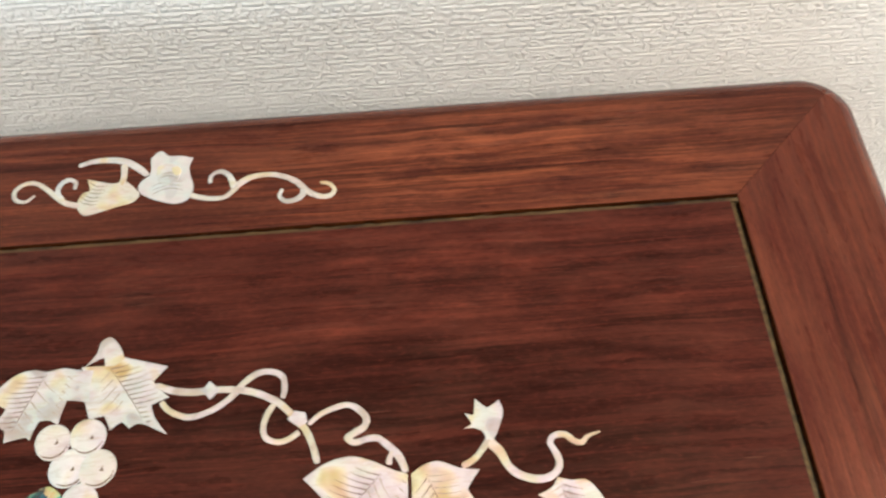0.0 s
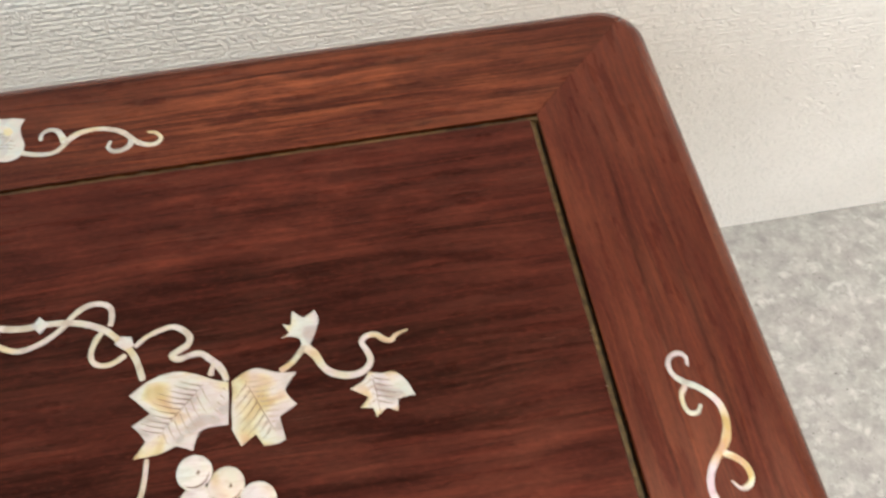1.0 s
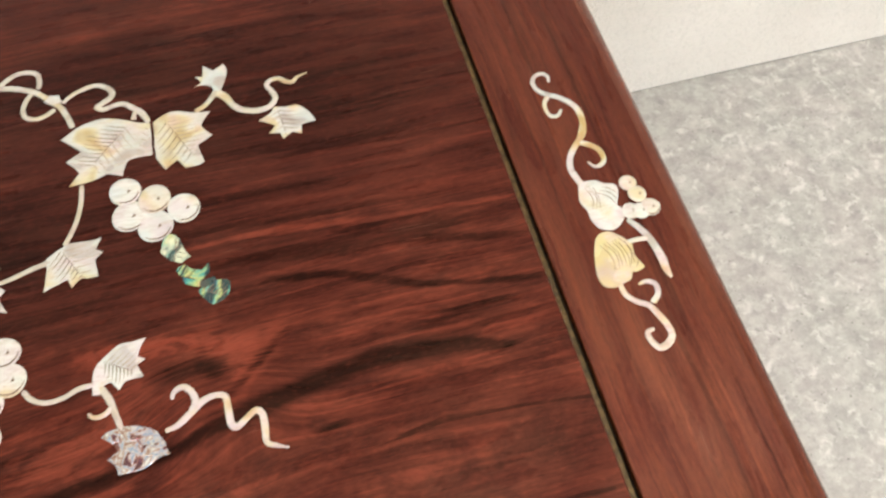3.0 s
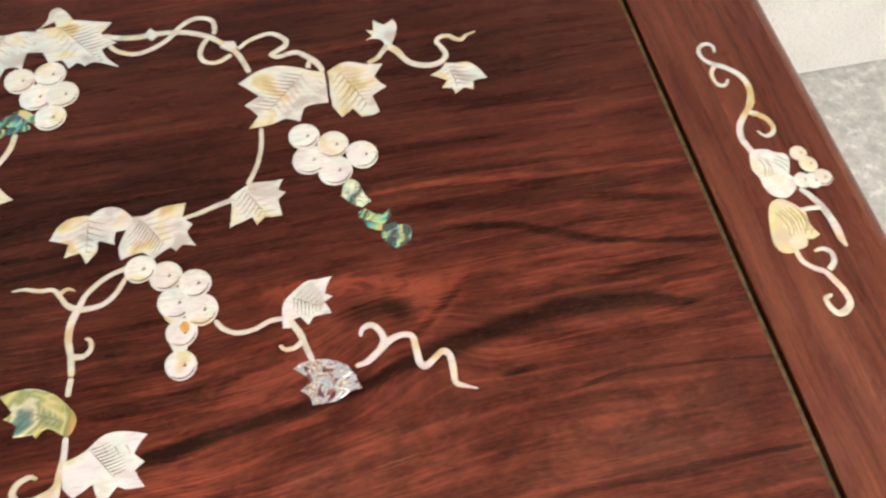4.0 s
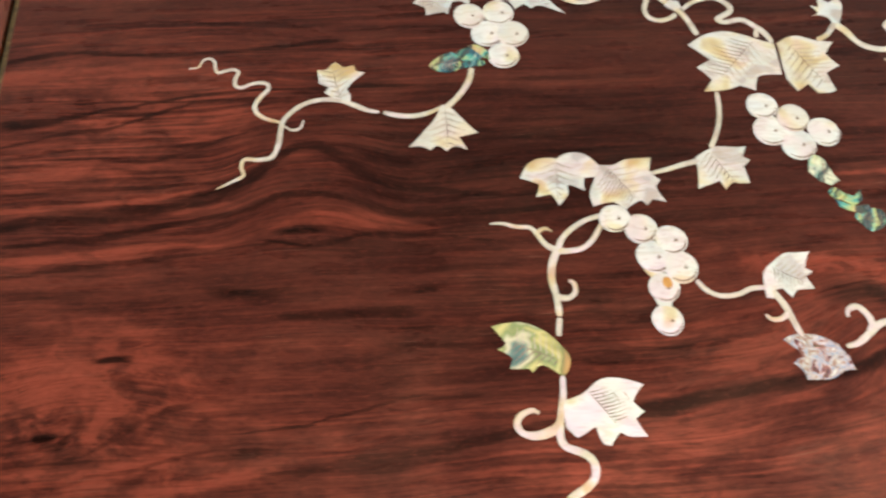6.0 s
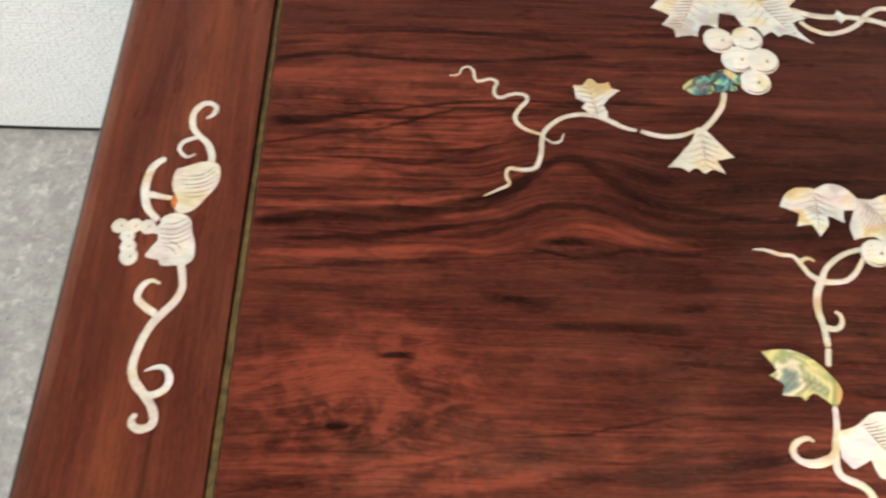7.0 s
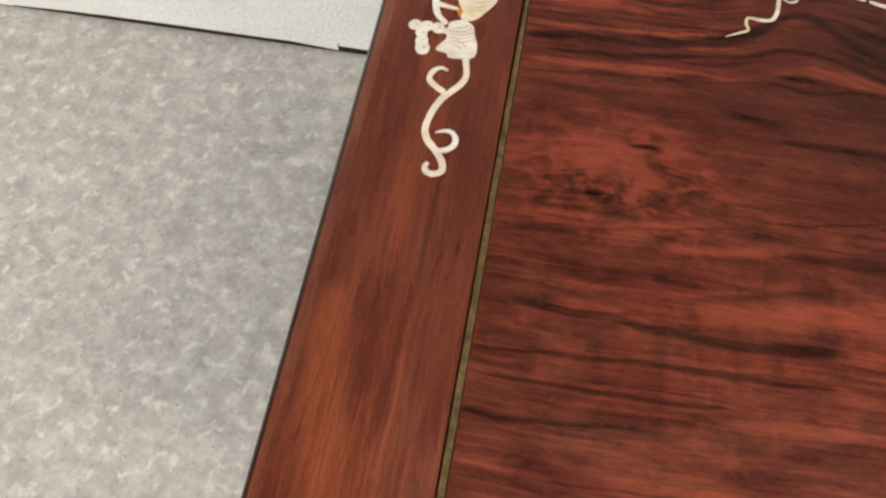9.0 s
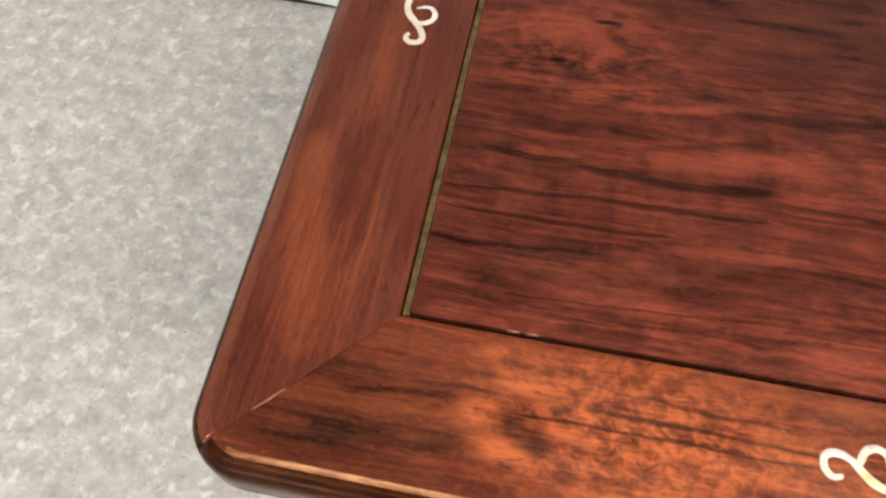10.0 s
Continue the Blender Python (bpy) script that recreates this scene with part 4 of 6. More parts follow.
def groove(lo, hi, depth, opening=0.0, ragged=0.0):
    """The glue line between panel and rail, slightly uneven along its length; opening: how far it draws back from the rail at the wall
    end; ragged: unevenness of its edges."""
    bm = bmesh.new()
    long_x = hi[0] - lo[0] > hi[1] - lo[1]
    steps = 160
    prev = None
    for i in range(steps + 1):
        k = i / steps
        a = lo[0] + (hi[0] - lo[0]) * k if long_x else lo[1] + (hi[1] - lo[1]) * k
        z = TOP - depth * (0.75 + 0.5 * abs(noise.noise((a * 40.0, depth * 900.0, 0.0)))) - 0.0001
        row = []
        near, past = (lo[1], hi[1]) if long_x else (lo[0], hi[0])
        near += opening * max(0.0, k - 0.35) / 0.65 + ragged * noise.noise((a * 130.0, 5.0, depth))
        past += ragged * noise.noise((a * 170.0, 9.0, depth))
        for b, zz in ((near, z), (past, z), (past, TOP - 0.016), (near, TOP - 0.016)):
            row.append(bm.verts.new((a, b, zz) if long_x else (b, a, zz)))
        if prev:
            for j in range(4):
                bm.faces.new((prev[j], row[j], row[(j + 1) % 4], prev[(j + 1) % 4]))
        else:
            bm.faces.new(row)
        prev = row
    bm.faces.new(prev)
    return bm


def sliver(a, b, width):
    """A thin uneven thread of filler or lacquer lying on the wood from a to b."""
    bm = bmesh.new()
    a, b = Vector(a), Vector(b)
    side = Vector((-(b - a).y, (b - a).x, 0.0)).normalized()
    rows = []
    for i in range(9):
        k = i / 8
        p = a.lerp(b, k) + side * 0.0003 * noise.noise((k * 5.0, a.x * 90.0, 0.0))
        w = width * (0.25 + math.sin(math.pi * k) * (0.7 + 0.5 * noise.noise((k * 9.0, b.y * 70.0, 1.0))))
        rows.append([bm.verts.new(p + side * w * s + Vector((0, 0, h))) for s, h in ((-1, -0.0003), (-0.5, 0.00022), (0.5, 0.00022), (1, -0.0003))])
    for r, q in zip(rows, rows[1:]):
        for j in range(4):
            bm.faces.new((r[j], r[(j + 1) % 4], q[(j + 1) % 4], q[j]))
    bm.faces.new(rows[0])
    bm.faces.new(rows[-1])
    return bm


part("mitre_filler", sliver((-0.3078, -0.2695, TOP), (-0.2975, -0.2586, TOP), 0.00045), FILLER, table, "pale scratched filler in the mitre")
part("mitre_filler", sliver((-0.2955, -0.2565, TOP), (-0.2790, -0.2391, TOP), 0.00035), BLACK_GAP, table, "dark open mitre")
for px, width in ((-0.2170, 0.0006), (-0.2090, 0.0005)):
    part("lacquer_drip", sliver((px, IYF + 0.0016, TOP - 0.0002), (px + 0.0055, IYF + 0.0019, TOP - 0.0002), width), LACQUER, table, "clear glossy lacquer drip")
S = 0.0001
part("glue_line", groove((-IXL + S, IYB - GAP + S), (IXR - S, IYB - 0.0011 - S), 0.0006, 0.0, 0.0009), BROWN_GLUE, table, "brown streaked glue line")
part("glue_line", groove((-IXL + S, IYB - 0.0011 + S), (IXR - S, IYB - S), 0.0030), BLACK_GAP, table, "dark open joint")
part("glue_line", groove((-IXL + S, IYF + S), (IXR - S, IYF + 0.0019 - S), 0.0036), BLACK_GAP, table, "dark glue line")
part("glue_line", groove((-IXL + 0.0005, IYF + 0.0004), (-IXL + GAP + 0.0004, IYB - GAP), 0.0004, 0.0016), OLIVE, table, "olive brass-coloured glue line")
part("glue_line", groove((-IXL + S, IYF + GAP), (-IXL + GAP + 0.0007 - S, IYB - GAP), 0.0022), BLACK_GAP, table, "dark open joint")
part("glue_line", groove((IXR - GAP - 0.0012 + S, IYF + GAP), (IXR - 0.0016 - S, IYB - GAP), 0.0022), OLIVE, table, "olive brass-coloured glue line")
part("glue_line", groove((IXR - 0.0016 + S, IYF + GAP), (IXR - S, IYB - GAP), 0.0045), BLACK_GAP, table, "dark open joint")


def leg():
    bm = bmesh.new()
    rows = []
    for z, s in ((0.0, 0.021), (0.012, 0.0225), (0.10, 0.0185), (0.30, 0.0185), (TOP - 0.085, 0.023), (TOP - 0.036, 0.023)):
        rows.append([bm.verts.new((x * s, y * s, z)) for x, y in ((-1, -0.8), (-0.8, -1), (0.8, -1), (1, -0.8), (1, 0.8), (0.8, 1), (-0.8, 1), (-1, 0.8))])
    for a, b in zip(rows, rows[1:]):
        for j in range(8):
            bm.faces.new((a[j], a[(j + 1) % 8], b[(j + 1) % 8], b[j]))
    bm.faces.new(rows[0])
    bm.faces.new(rows[-1])
    return bm


for sx in (-1, 1):
    for yy in (OYB - 0.052, OYF + 0.052):
        part("leg", leg(), DARK_WOOD, table).location = (sx * (OX - 0.052), yy, 0.0)
for yy in (OYB - 0.052, OYF + 0.052):
    part("apron", box((-OX + 0.075, yy - 0.010, TOP - 0.095), (OX - 0.075, yy + 0.010, TOP - 0.036), 0.003), DARK_WOOD, table)
for sx in (-1, 1):
    part("apron", box((sx * (OX - 0.052) - 0.010, OYF + 0.075, TOP - 0.095), (sx * (OX - 0.052) + 0.010, OYB - 0.075, TOP - 0.036), 0.003), DARK_WOOD, table)

# ---- the inlay: sizes in millimetres from the middle of the table ----
MM = 0.001
from mathutils.geometry import tessellate_polygon


INLAY = {"mother_of_pearl": "pale mother-of-pearl inlay", "cream_shell": "cream-coloured shell inlay", "white_shell": "white shell inlay", "blue_shell": "bluish mother-of-pearl inlay", "gold_shell": "golden mother-of-pearl inlay", "green_abalone": "striped teal abalone inlay",
         "cream_abalone": "cream and green striped abalone inlay", "olive_abalone": "olive-green abalone inlay", "lilac_abalone": "speckled lilac and brown abalone inlay", "amber_glue": "amber-red spot of old glue", "golden_glue": "golden-brown spot of old glue"}


def curve_through(pts, steps):
    """A smooth line through the points."""
    p = [Vector(q) for q in pts]
    p = [2 * p[0] - p[1]] + p + [2 * p[-1] - p[-2]]
    line = []
    for i in range(1, len(p) - 2):
        for s in range(steps):
            t = s / steps
            a, b, c, d = p[i - 1], p[i], p[i + 1], p[i + 2]
            line.append(0.5 * (2 * b + (c - a) * t + (2 * a - 5 * b + 4 * c - d) * t * t + (3 * b - a - 3 * c + d) * t ** 3))
    line.append(p[-2])
    return line


def stroke(bm, pts, width, z, wedge=False):
    """An engraved line that thins out at both ends, or (wedge) from its broad root to the tip."""
    n = len(pts)
    prev = None
    for i, p in enumerate(pts):
        d = (pts[min(i + 1, n - 1)] - pts[max(i - 1, 0)]).normalized()
        share = 1.15 - 0.95 * i / (n - 1) if wedge else 0.25 + 0.75 * math.sin(math.pi * (i + 0.3) / (n - 0.4))
        side = Vector((-d.y, d.x)) * width * share
        row = [bm.verts.new((*((p + side) * MM), z)), bm.verts.new((*((p - side) * MM), z))]
        if prev:
            bm.faces.new((prev[0], prev[1], row[1], row[0]))
        prev = row


def inside(p, ring):
    hit = False
    for a, b in zip(ring, ring[1:] + ring[:1]):
        if (a.y > p.y) != (b.y > p.y) and p.x < (b.x - a.x) * (p.y - a.y) / (b.y - a.y) + a.x:
            hit = not hit
    return hit


def leaf(name, mat, at, lobes, veins=(), lift=0.0):
    """A thin cut piece of shell. lobes: bearing, reach and whether the outline is round there; veins: a middle vein from
    one place to another, with a number of side cuts on one side, of a length, or (count below zero) bowed cuts side by side at that distance."""
    rng = random.Random(int(at[0] * 31 + at[1] * 17))
    pts = [Vector((r * math.cos(radians(a)), r * math.sin(radians(a)))) for a, r, _ in lobes]
    soft = [s for _, _, s in lobes]
    start = soft.index(0) if 0 in soft else 0
    pts, soft = pts[start:] + pts[:start], soft[start:] + soft[:start]
    ring = []
    if 0 not in soft:
        wrapped = curve_through([pts[-1]] + pts + pts[:2], 5)
        ring = wrapped[5:-6]
    else:
        run = [pts[0]]
        for p, s in list(zip(pts[1:], soft[1:])) + [(pts[0], 0)]:
            run.append(p)
            if not s:
                if len(run) == 2:
                    a, b = run
                    out = Vector((b.y - a.y, a.x - b.x)) * 0.035 * rng.uniform(-0.4, 1.6)
                    ring += [a, a.lerp(b, 0.33) + out, a.lerp(b, 0.67) + out]
                else:
                    ring += curve_through(run, 5)[:-1]
                run = [p]
    turn = sum(a.x * b.y - a.y * b.x for a, b in zip(ring, ring[1:] + ring[:1]))
    if turn < 0:
        ring = ring[::-1]
    n = len(ring)
    top = TOP + (0.32 + lift) * MM
    bm = bmesh.new()
    low, mid, high = [], [], []
    for i, p in enumerate(ring):
        d = ring[(i + 1) % n] - ring[i - 1]
        inward = Vector((-d.y, d.x)).normalized() * 0.22
        low.append(bm.verts.new((*(p * MM), TOP - 0.0004)))
        mid.append(bm.verts.new((*(p * MM), top - 0.00012)))
        high.append(bm.verts.new((*((p + inward) * MM), top)))
    for a, b in ((low, mid), (mid, high)):
        for i in range(n):
            bm.faces.new((a[i], a[(i + 1) % n], b[(i + 1) % n], b[i]))
    for tri in tessellate_polygon([[v.co for v in high]]):
        bm.faces.new([high[i] for i in tri])
    ob = part(name, bm, mat, table, INLAY[mat.name])
    ob.location = (at[0] * MM, at[1] * MM, 0.0)
    if veins:
        eb, faint = bmesh.new(), bmesh.new()
        for number, (ax, ay, bx, by, count, hand, length) in enumerate(veins):
            a, b = Vector((ax, ay)), Vector((bx, by))
            d = (b - a).normalized()
            side = Vector((-d.y, d.x)) * hand
            if count < 0:        # a set of bowed cuts side by side
                for c in range(-count):
                    q0, q1 = a + side * length * c, b + side * length * c
                    bow = side * (q1 - q0).length * rng.uniform(0.10, 0.18)
                    line = [q0.lerp(q1, i / 12) + bow * math.sin(i / 12 * math.pi) for i in range(13)]
                    line = [q for q in line if inside(q, ring)]
                    if len(line) > 3:
                        stroke(eb, line, 0.20, top + 0.00004)
                continue
            if length >= 0.9 and number:
                pass
            elif length >= 0.9:
                spine = [a.lerp(b, i / 8) + side * 0.25 * math.sin(i / 8 * math.pi) for i in range(9)]
                stroke(eb, [p for p in spine if inside(p, ring)], 0.20, top + 0.00004)
            else:
                stroke(eb, [a.lerp(b, i / 6) for i in range(7)], 0.22, top + 0.00004)
                continue
            count = round(count * 1.6)
            for c in range(count):
                p0 = a.lerp(b, (c + 0.6) / (count + 0.4)) + side * 0.6
                way = (side * 0.86 + d * 0.50).normalized()
                span = 1.55 * length * rng.uniform(0.8, 1.0) * (0.62 + 0.38 * math.sin(math.pi * (c + 0.8) / (count + 0.6)))
                line = []
                for i in range(9):
                    q = p0 + way * span * i / 8 - d * 0.16 * span * (i / 8) ** 2
                    if not inside(q, ring) or not inside(q + way * 0.9, ring):
                        break
                    line.append(q)
                if len(line) > 2:
                    stroke(faint if number else eb, line, 0.24, top + 0.00004, True)
        for lines, ink, words in ((eb, ENGRAVED, "dark engraved veins"), (faint, FAINT, "faint brown engraved veins")):
            if len(lines.faces):
                part("engraving", lines, ink, ob, words)
            else:
                lines.free()
    return ob


def stem(name, mat, pts, widths, lift=0.0):
    """A bent strip of shell through the points, whose width changes along it."""
    at = Vector(pts[0])
    line = curve_through([Vector(p) - at for p in pts], 6)
    n = len(line)
    prof = ((-1.0, -0.4), (-1.0, 0.16), (-0.78, 0.30), (0.0, 0.36), (0.78, 0.30), (1.0, 0.16), (1.0, -0.4))
    bm = bmesh.new()
    rows = []
    for i, p in enumerate(line):
        d = (line[min(i + 1, n - 1)] - line[max(i - 1, 0)]).normalized()
        side = Vector((-d.y, d.x))
        k = i / (n - 1) * (len(widths) - 1)
        j = min(int(k), len(widths) - 2)
        w = 0.71 * (1 + 0.10 * noise.noise((p.x * 0.35, p.y * 0.35, at.x))) * (widths[j] + (widths[j + 1] - widths[j]) * (k - j))
        if i in (0, n - 1):
            w *= 0.72
        rows.append([bm.verts.new((*((p + side * s * w / 2) * MM), TOP + (h + lift) * MM)) for s, h in prof])
    for a, b in zip(rows, rows[1:]):
        for j in range(len(prof) - 1):
            bm.faces.new((a[j], a[j + 1], b[j + 1], b[j]))
    bm.faces.new(rows[0])
    bm.faces.new(rows[-1])
    ob = part(name, bm, mat, table, INLAY[mat.name])
    ob.location = (at.x * MM, at.y * MM, 0.0)
    return ob


def disc(name, mat, at, r, order):
    """A round piece of shell with an engraved crescent and a tick, the later ones lapping over the earlier."""
    r *= 1.05
    rng = random.Random(int(at[0] * 13 + at[1] * 7))
    lift = 0.30 + 0.10 * order
    bm = bmesh.new()
    seg = 28
    rings = []
    squash, lean = rng.uniform(0.93, 1.0), rng.uniform(0, math.pi)
    for k, h in ((1.0, -0.0004 - 0.0), (1.0, (lift - 0.12) * MM), (0.95, lift * MM), (0.82, (lift + 0.14) * MM), (0.5, (lift + 0.26) * MM)):
        ring = []
        for i in range(seg):
            a = 2 * math.pi * i / seg
            rr = r * k * (1 - (1 - squash) * math.cos(a - lean) ** 2 + 0.012 * math.sin(3 * a + lean))
            ring.append(bm.verts.new((rr * math.cos(a) * MM, rr * math.sin(a) * MM, TOP + h)))
        rings.append(ring)
    for a, b in zip(rings, rings[1:]):
        for i in range(seg):
            bm.faces.new((a[i], a[(i + 1) % seg], b[(i + 1) % seg], b[i]))
    tip = bm.verts.new((0, 0, TOP + (lift + 0.32) * MM))
    for i in range(seg):
        bm.faces.new((rings[-1][i], rings[-1][(i + 1) % seg], tip))
    ob = part(name, bm, mat, table, INLAY[mat.name], True)
    ob.location = (at[0] * MM, at[1] * MM, 0.0)
    eb = bmesh.new()
    z = TOP + (lift + 0.36) * MM
    if r > 4.5:
        a0 = radians(rng.uniform(215, 240))
        stroke(eb, [Vector((math.cos(a0 + i * 0.17), math.sin(a0 + i * 0.17))) * r * 0.86 for i in range(13)], 0.42, z - 0.00022)
    k = min(r * 0.19, 1.15)
    nick = [eb.verts.new(((0.25 * r + k * px) * MM, (-0.06 * r + k * py) * MM, z)) for px, py in ((-0.9, -0.55), (0.0, -0.75), (0.75, -0.2), (0.3, 0.35), (0.15, 1.2), (-0.3, 0.2))]
    eb.faces.new(nick)
    part("engraving", eb, ENGRAVED, ob, "dark engraved crescent and tick")
    return ob



# inlay of the back rail
stem("tendril", PEARL, ((-72.6, 242.0), (-76.6, 238.8), (-81.4, 240.2), (-82.8, 244.8), (-79.2, 248.7), (-73.8, 249.2), (-67.8, 245.5), (-62.1, 240.1), (-56.7, 236.2), (-50.1, 234.3)), (1.5, 3, 3, 3.5, 4))
stem("tendril", PEARL, ((-54.1, 244.0), (-54.1, 247.9), (-57.7, 249.8), (-61.1, 247.2), (-62.0, 242.7), (-58.6, 237.9)), (2.5, 3, 3.5, 3.5))
leaf("leaf", PEARL, (-38.9, 238.8), ((133, 14.1, 0), (99, 8.0, 0), (67, 7.5, 1), (41, 11.7, 1), (12, 14.5, 1), (-2, 16.4, 1), (-18, 14.3, 1), (-48, 8.8, 1), (-93, 8.5, 1), (-127, 12.7, 1), (-145, 13.7, 1), (-165, 13.3, 1), (170, 11.4, 1), (153, 8.4, 0)), ((-8.7, 9.2, 0.4, 5.8, -6, -1, 2.2),))
stem("twig", PEARL, ((-53.9, 257.4), (-47.3, 259.6), (-37.7, 259.7), (-30.6, 257.8), (-24.7, 253.9), (-19.6, 249.2)), (3, 4, 5, 5, 4))
stem("twig", PEARL, ((-31.6, 256.5), (-31.1, 250.5), (-31.5, 244.6)), (5, 4, 5))
leaf("flower", BLUE_SHELL, (-9.7, 247.7), ((130, 14.4, 0), (115, 15.8, 1), (105, 15.6, 1), (96, 12.5, 0), (67, 12.9, 0), (41, 15.2, 0), (23, 10.6, 0), (0, 10.6, 1), (-28, 14.4, 1), (-44, 16.4, 1), (-56, 17.5, 1), (-74, 16.6, 1), (-99, 14.3, 1), (-127, 14.2, 1), (-150, 15.3, 1), (-168, 13.5, 1), (173, 9.1, 0), (150, 9.9, 0)), ((-6.5, -10.2, 8.1, -8.9, -3, 1, 2.4),), lift=0.1)
leaf("petal", PEARL, (-9.3, 249.4), ((154, 6.9, 1), (119, 6.6, 1), (81, 5.8, 0), (36, 5.8, 1), (-13, 5.7, 1), (-54, 6.3, 1), (-95, 7.3, 1), (-137, 6.4, 1)), ((-4.0, -2.5, 4.0, -3.2, -2, 1, 1.9),), lift=0.25)
leaf("petal", GOLD_SHELL, (-5.8, 250.4), ((136, 3.0, 1), (77, 2.5, 1), (-8, 2.5, 1), (-76, 2.9, 1), (-140, 2.1, 1)), lift=0.33)
stem("tendril", PEARL, ((1.3, 236.3), (6.8, 234.3), (13.5, 233.1), (18.8, 233.9), (22.7, 237.7), (25.2, 240.8), (30.5, 243.9), (38.6, 244.8), (45.4, 243.3), (51.4, 240.1), (55.0, 236.6), (59.1, 232.4), (64.4, 230.0), (68.7, 230.6), (70.3, 233.7), (67.7, 237.1), (63.6, 238.1)), (4, 3.5, 3.5, 4.5, 3.5, 4, 4, 3.5, 3, 2))
stem("tendril", PEARL, ((10.8, 242.0), (11.1, 246.2), (14.8, 248.5), (18.7, 246.9), (21.3, 242.7), (22.6, 238.4)), (2.5, 3, 4, 5))
stem("tendril", PEARL, ((45.6, 235.8), (44.3, 232.0), (47.1, 228.9), (51.6, 229.2), (55.1, 231.8), (55.8, 235.9)), (2.5, 3, 4, 4.5))

# upper vine of the panel
leaf("vine_leaf", PEARL, (-54.5, 137.5), ((173, 21.3, 0), (154, 18.4, 1), (127, 16.7, 1), (102, 15.2, 1), (80, 13.8, 1), (58, 17.3, 1), (40, 20.9, 1), (30, 25.9, 0), (-4, 22.4, 0), (1, 12.6, 0), (-44, 14.4, 0), (-51, 10.1, 1), (-73, 8.3, 0), (-91, 15.7, 0), (-98, 14.4, 0), (-124, 19.3, 0), (-136, 15.7, 0), (-154, 18.5, 0), (-172, 12.4, 0)), ((2.3, 12.4, -8.1, -11.5, 7, -1, 9.0), (2.3, 12.4, -8.1, -11.5, 3, 1, 8.0), (11.8, 12.7, 6.4, -6.8, 4, 1, 3.0),), lift=0.1)
leaf("vine_leaf", PEARL, (-15.2, 136.4), ((145, 27.4, 0), (123, 18.2, 0), (108, 20.2, 0), (86, 17.1, 1), (43, 19.4, 0), (39, 11.2, 0), (14, 12.3, 1), (-2, 16.0, 0), (-21, 9.4, 0), (-40, 14.2, 1), (-45, 23.3, 0), (-64, 12.3, 1), (-88, 12.6, 0), (-106, 10.1, 0), (-119, 14.7, 0), (-147, 12.2, 0), (-153, 18.2, 0), (180, 19.2, 0)), ((-10.5, 14.9, 8.3, -12.5, 8, 1, 10.0), (-10.5, 14.9, -1.3, -3.3, 3, -1, 7.0),), lift=0.08)
leaf("bud", PEARL, (-28.0, 156.6), ((-151, 9.2, 0), (167, 4.1, 1), (114, 6.9, 1), (82, 8.4, 1), (40, 6.8, 1), (-14, 8.7, 0), (-47, 6.8, 0), (-88, 5.1, 0), (-124, 1.1, 0), (-152, 4.6, 0)), lift=0.2)
disc("grape", WHITE_SHELL, (-37.1, 109.0), 7.7, 0)
disc("grape", WHITE_SHELL, (-31.0, 95.3), 7.1, 1)
disc("grape", WHITE_SHELL, (-25.3, 108.0), 7.5, 2)
disc("grape", WHITE_SHELL, (-44.9, 120.2), 7.2, 3)
disc("grape", WHITE_SHELL, (-30.8, 121.3), 7.3, 4)
leaf("insect_body", ABALONE, (-57.8, 91.9), ((-171, 8.0, 1), (144, 5.2, 1), (72, 6.6, 1), (34, 6.6, 1), (-18, 6.8, 1), (-67, 5.7, 1), (-132, 6.1, 1)), ((-7.4, -1.3, 6.0, 1.3, 5, 1, 4.0), (-7.4, -1.3, 6.0, 1.3, 5, -1, 4.0),), lift=0.18)
leaf("insect_wing", ABALONE, (-46.6, 96.4), ((-173, 8.4, 0), (141, 5.2, 1), (49, 5.7, 1), (2, 7.6, 0), (-40, 4.8, 1), (-126, 4.5, 0)))
leaf("insect_wing", ABALONE, (-46.6, 90.6), ((-176, 6.5, 0), (125, 2.4, 1), (23, 6.0, 1), (-4, 6.3, 1), (-44, 1.6, 1), (-156, 5.7, 0)), lift=0.06)
leaf("insect_wing", ABALONE, (-41.2, 97.6), ((150, 7.9, 0), (110, 4.8, 1), (-2, 3.5, 1), (-52, 6.8, 0), (-74, 3.2, 0)), lift=0.12)
stem("vine_stem", VINE, ((-46.4, 88.5), (-48.6, 80.8), (-53.6, 73.1), (-60.2, 66.1)), (3.6, 3.6, 3.6))
leaf("leaf", PEARL, (-61.5, 52.5), ((91, 15.7, 1), (75, 14.5, 1), (43, 11.6, 0), (0, 14.7, 0), (-17, 6.5, 0), (-43, 12.8, 0), (-59, 7.9, 1), (-88, 9.1, 0), (-118, 6.9, 1), (-130, 10.7, 0), (-150, 12.1, 1), (-159, 17.2, 0), (157, 8.5, 0), (99, 12.2, 0)), ((1.2, 13.3, 0.8, -7.4, 4, 1, 7.0), (1.2, 13.3, 0.8, -7.4, 4, -1, 7.0),))
stem("vine_stem", VINE, ((-62.2, 66.9), (-67.7, 64.3), (-75.2, 62.8), (-82.6, 63.8), (-87.7, 65.5)), (2, 3.2, 3.4, 3))
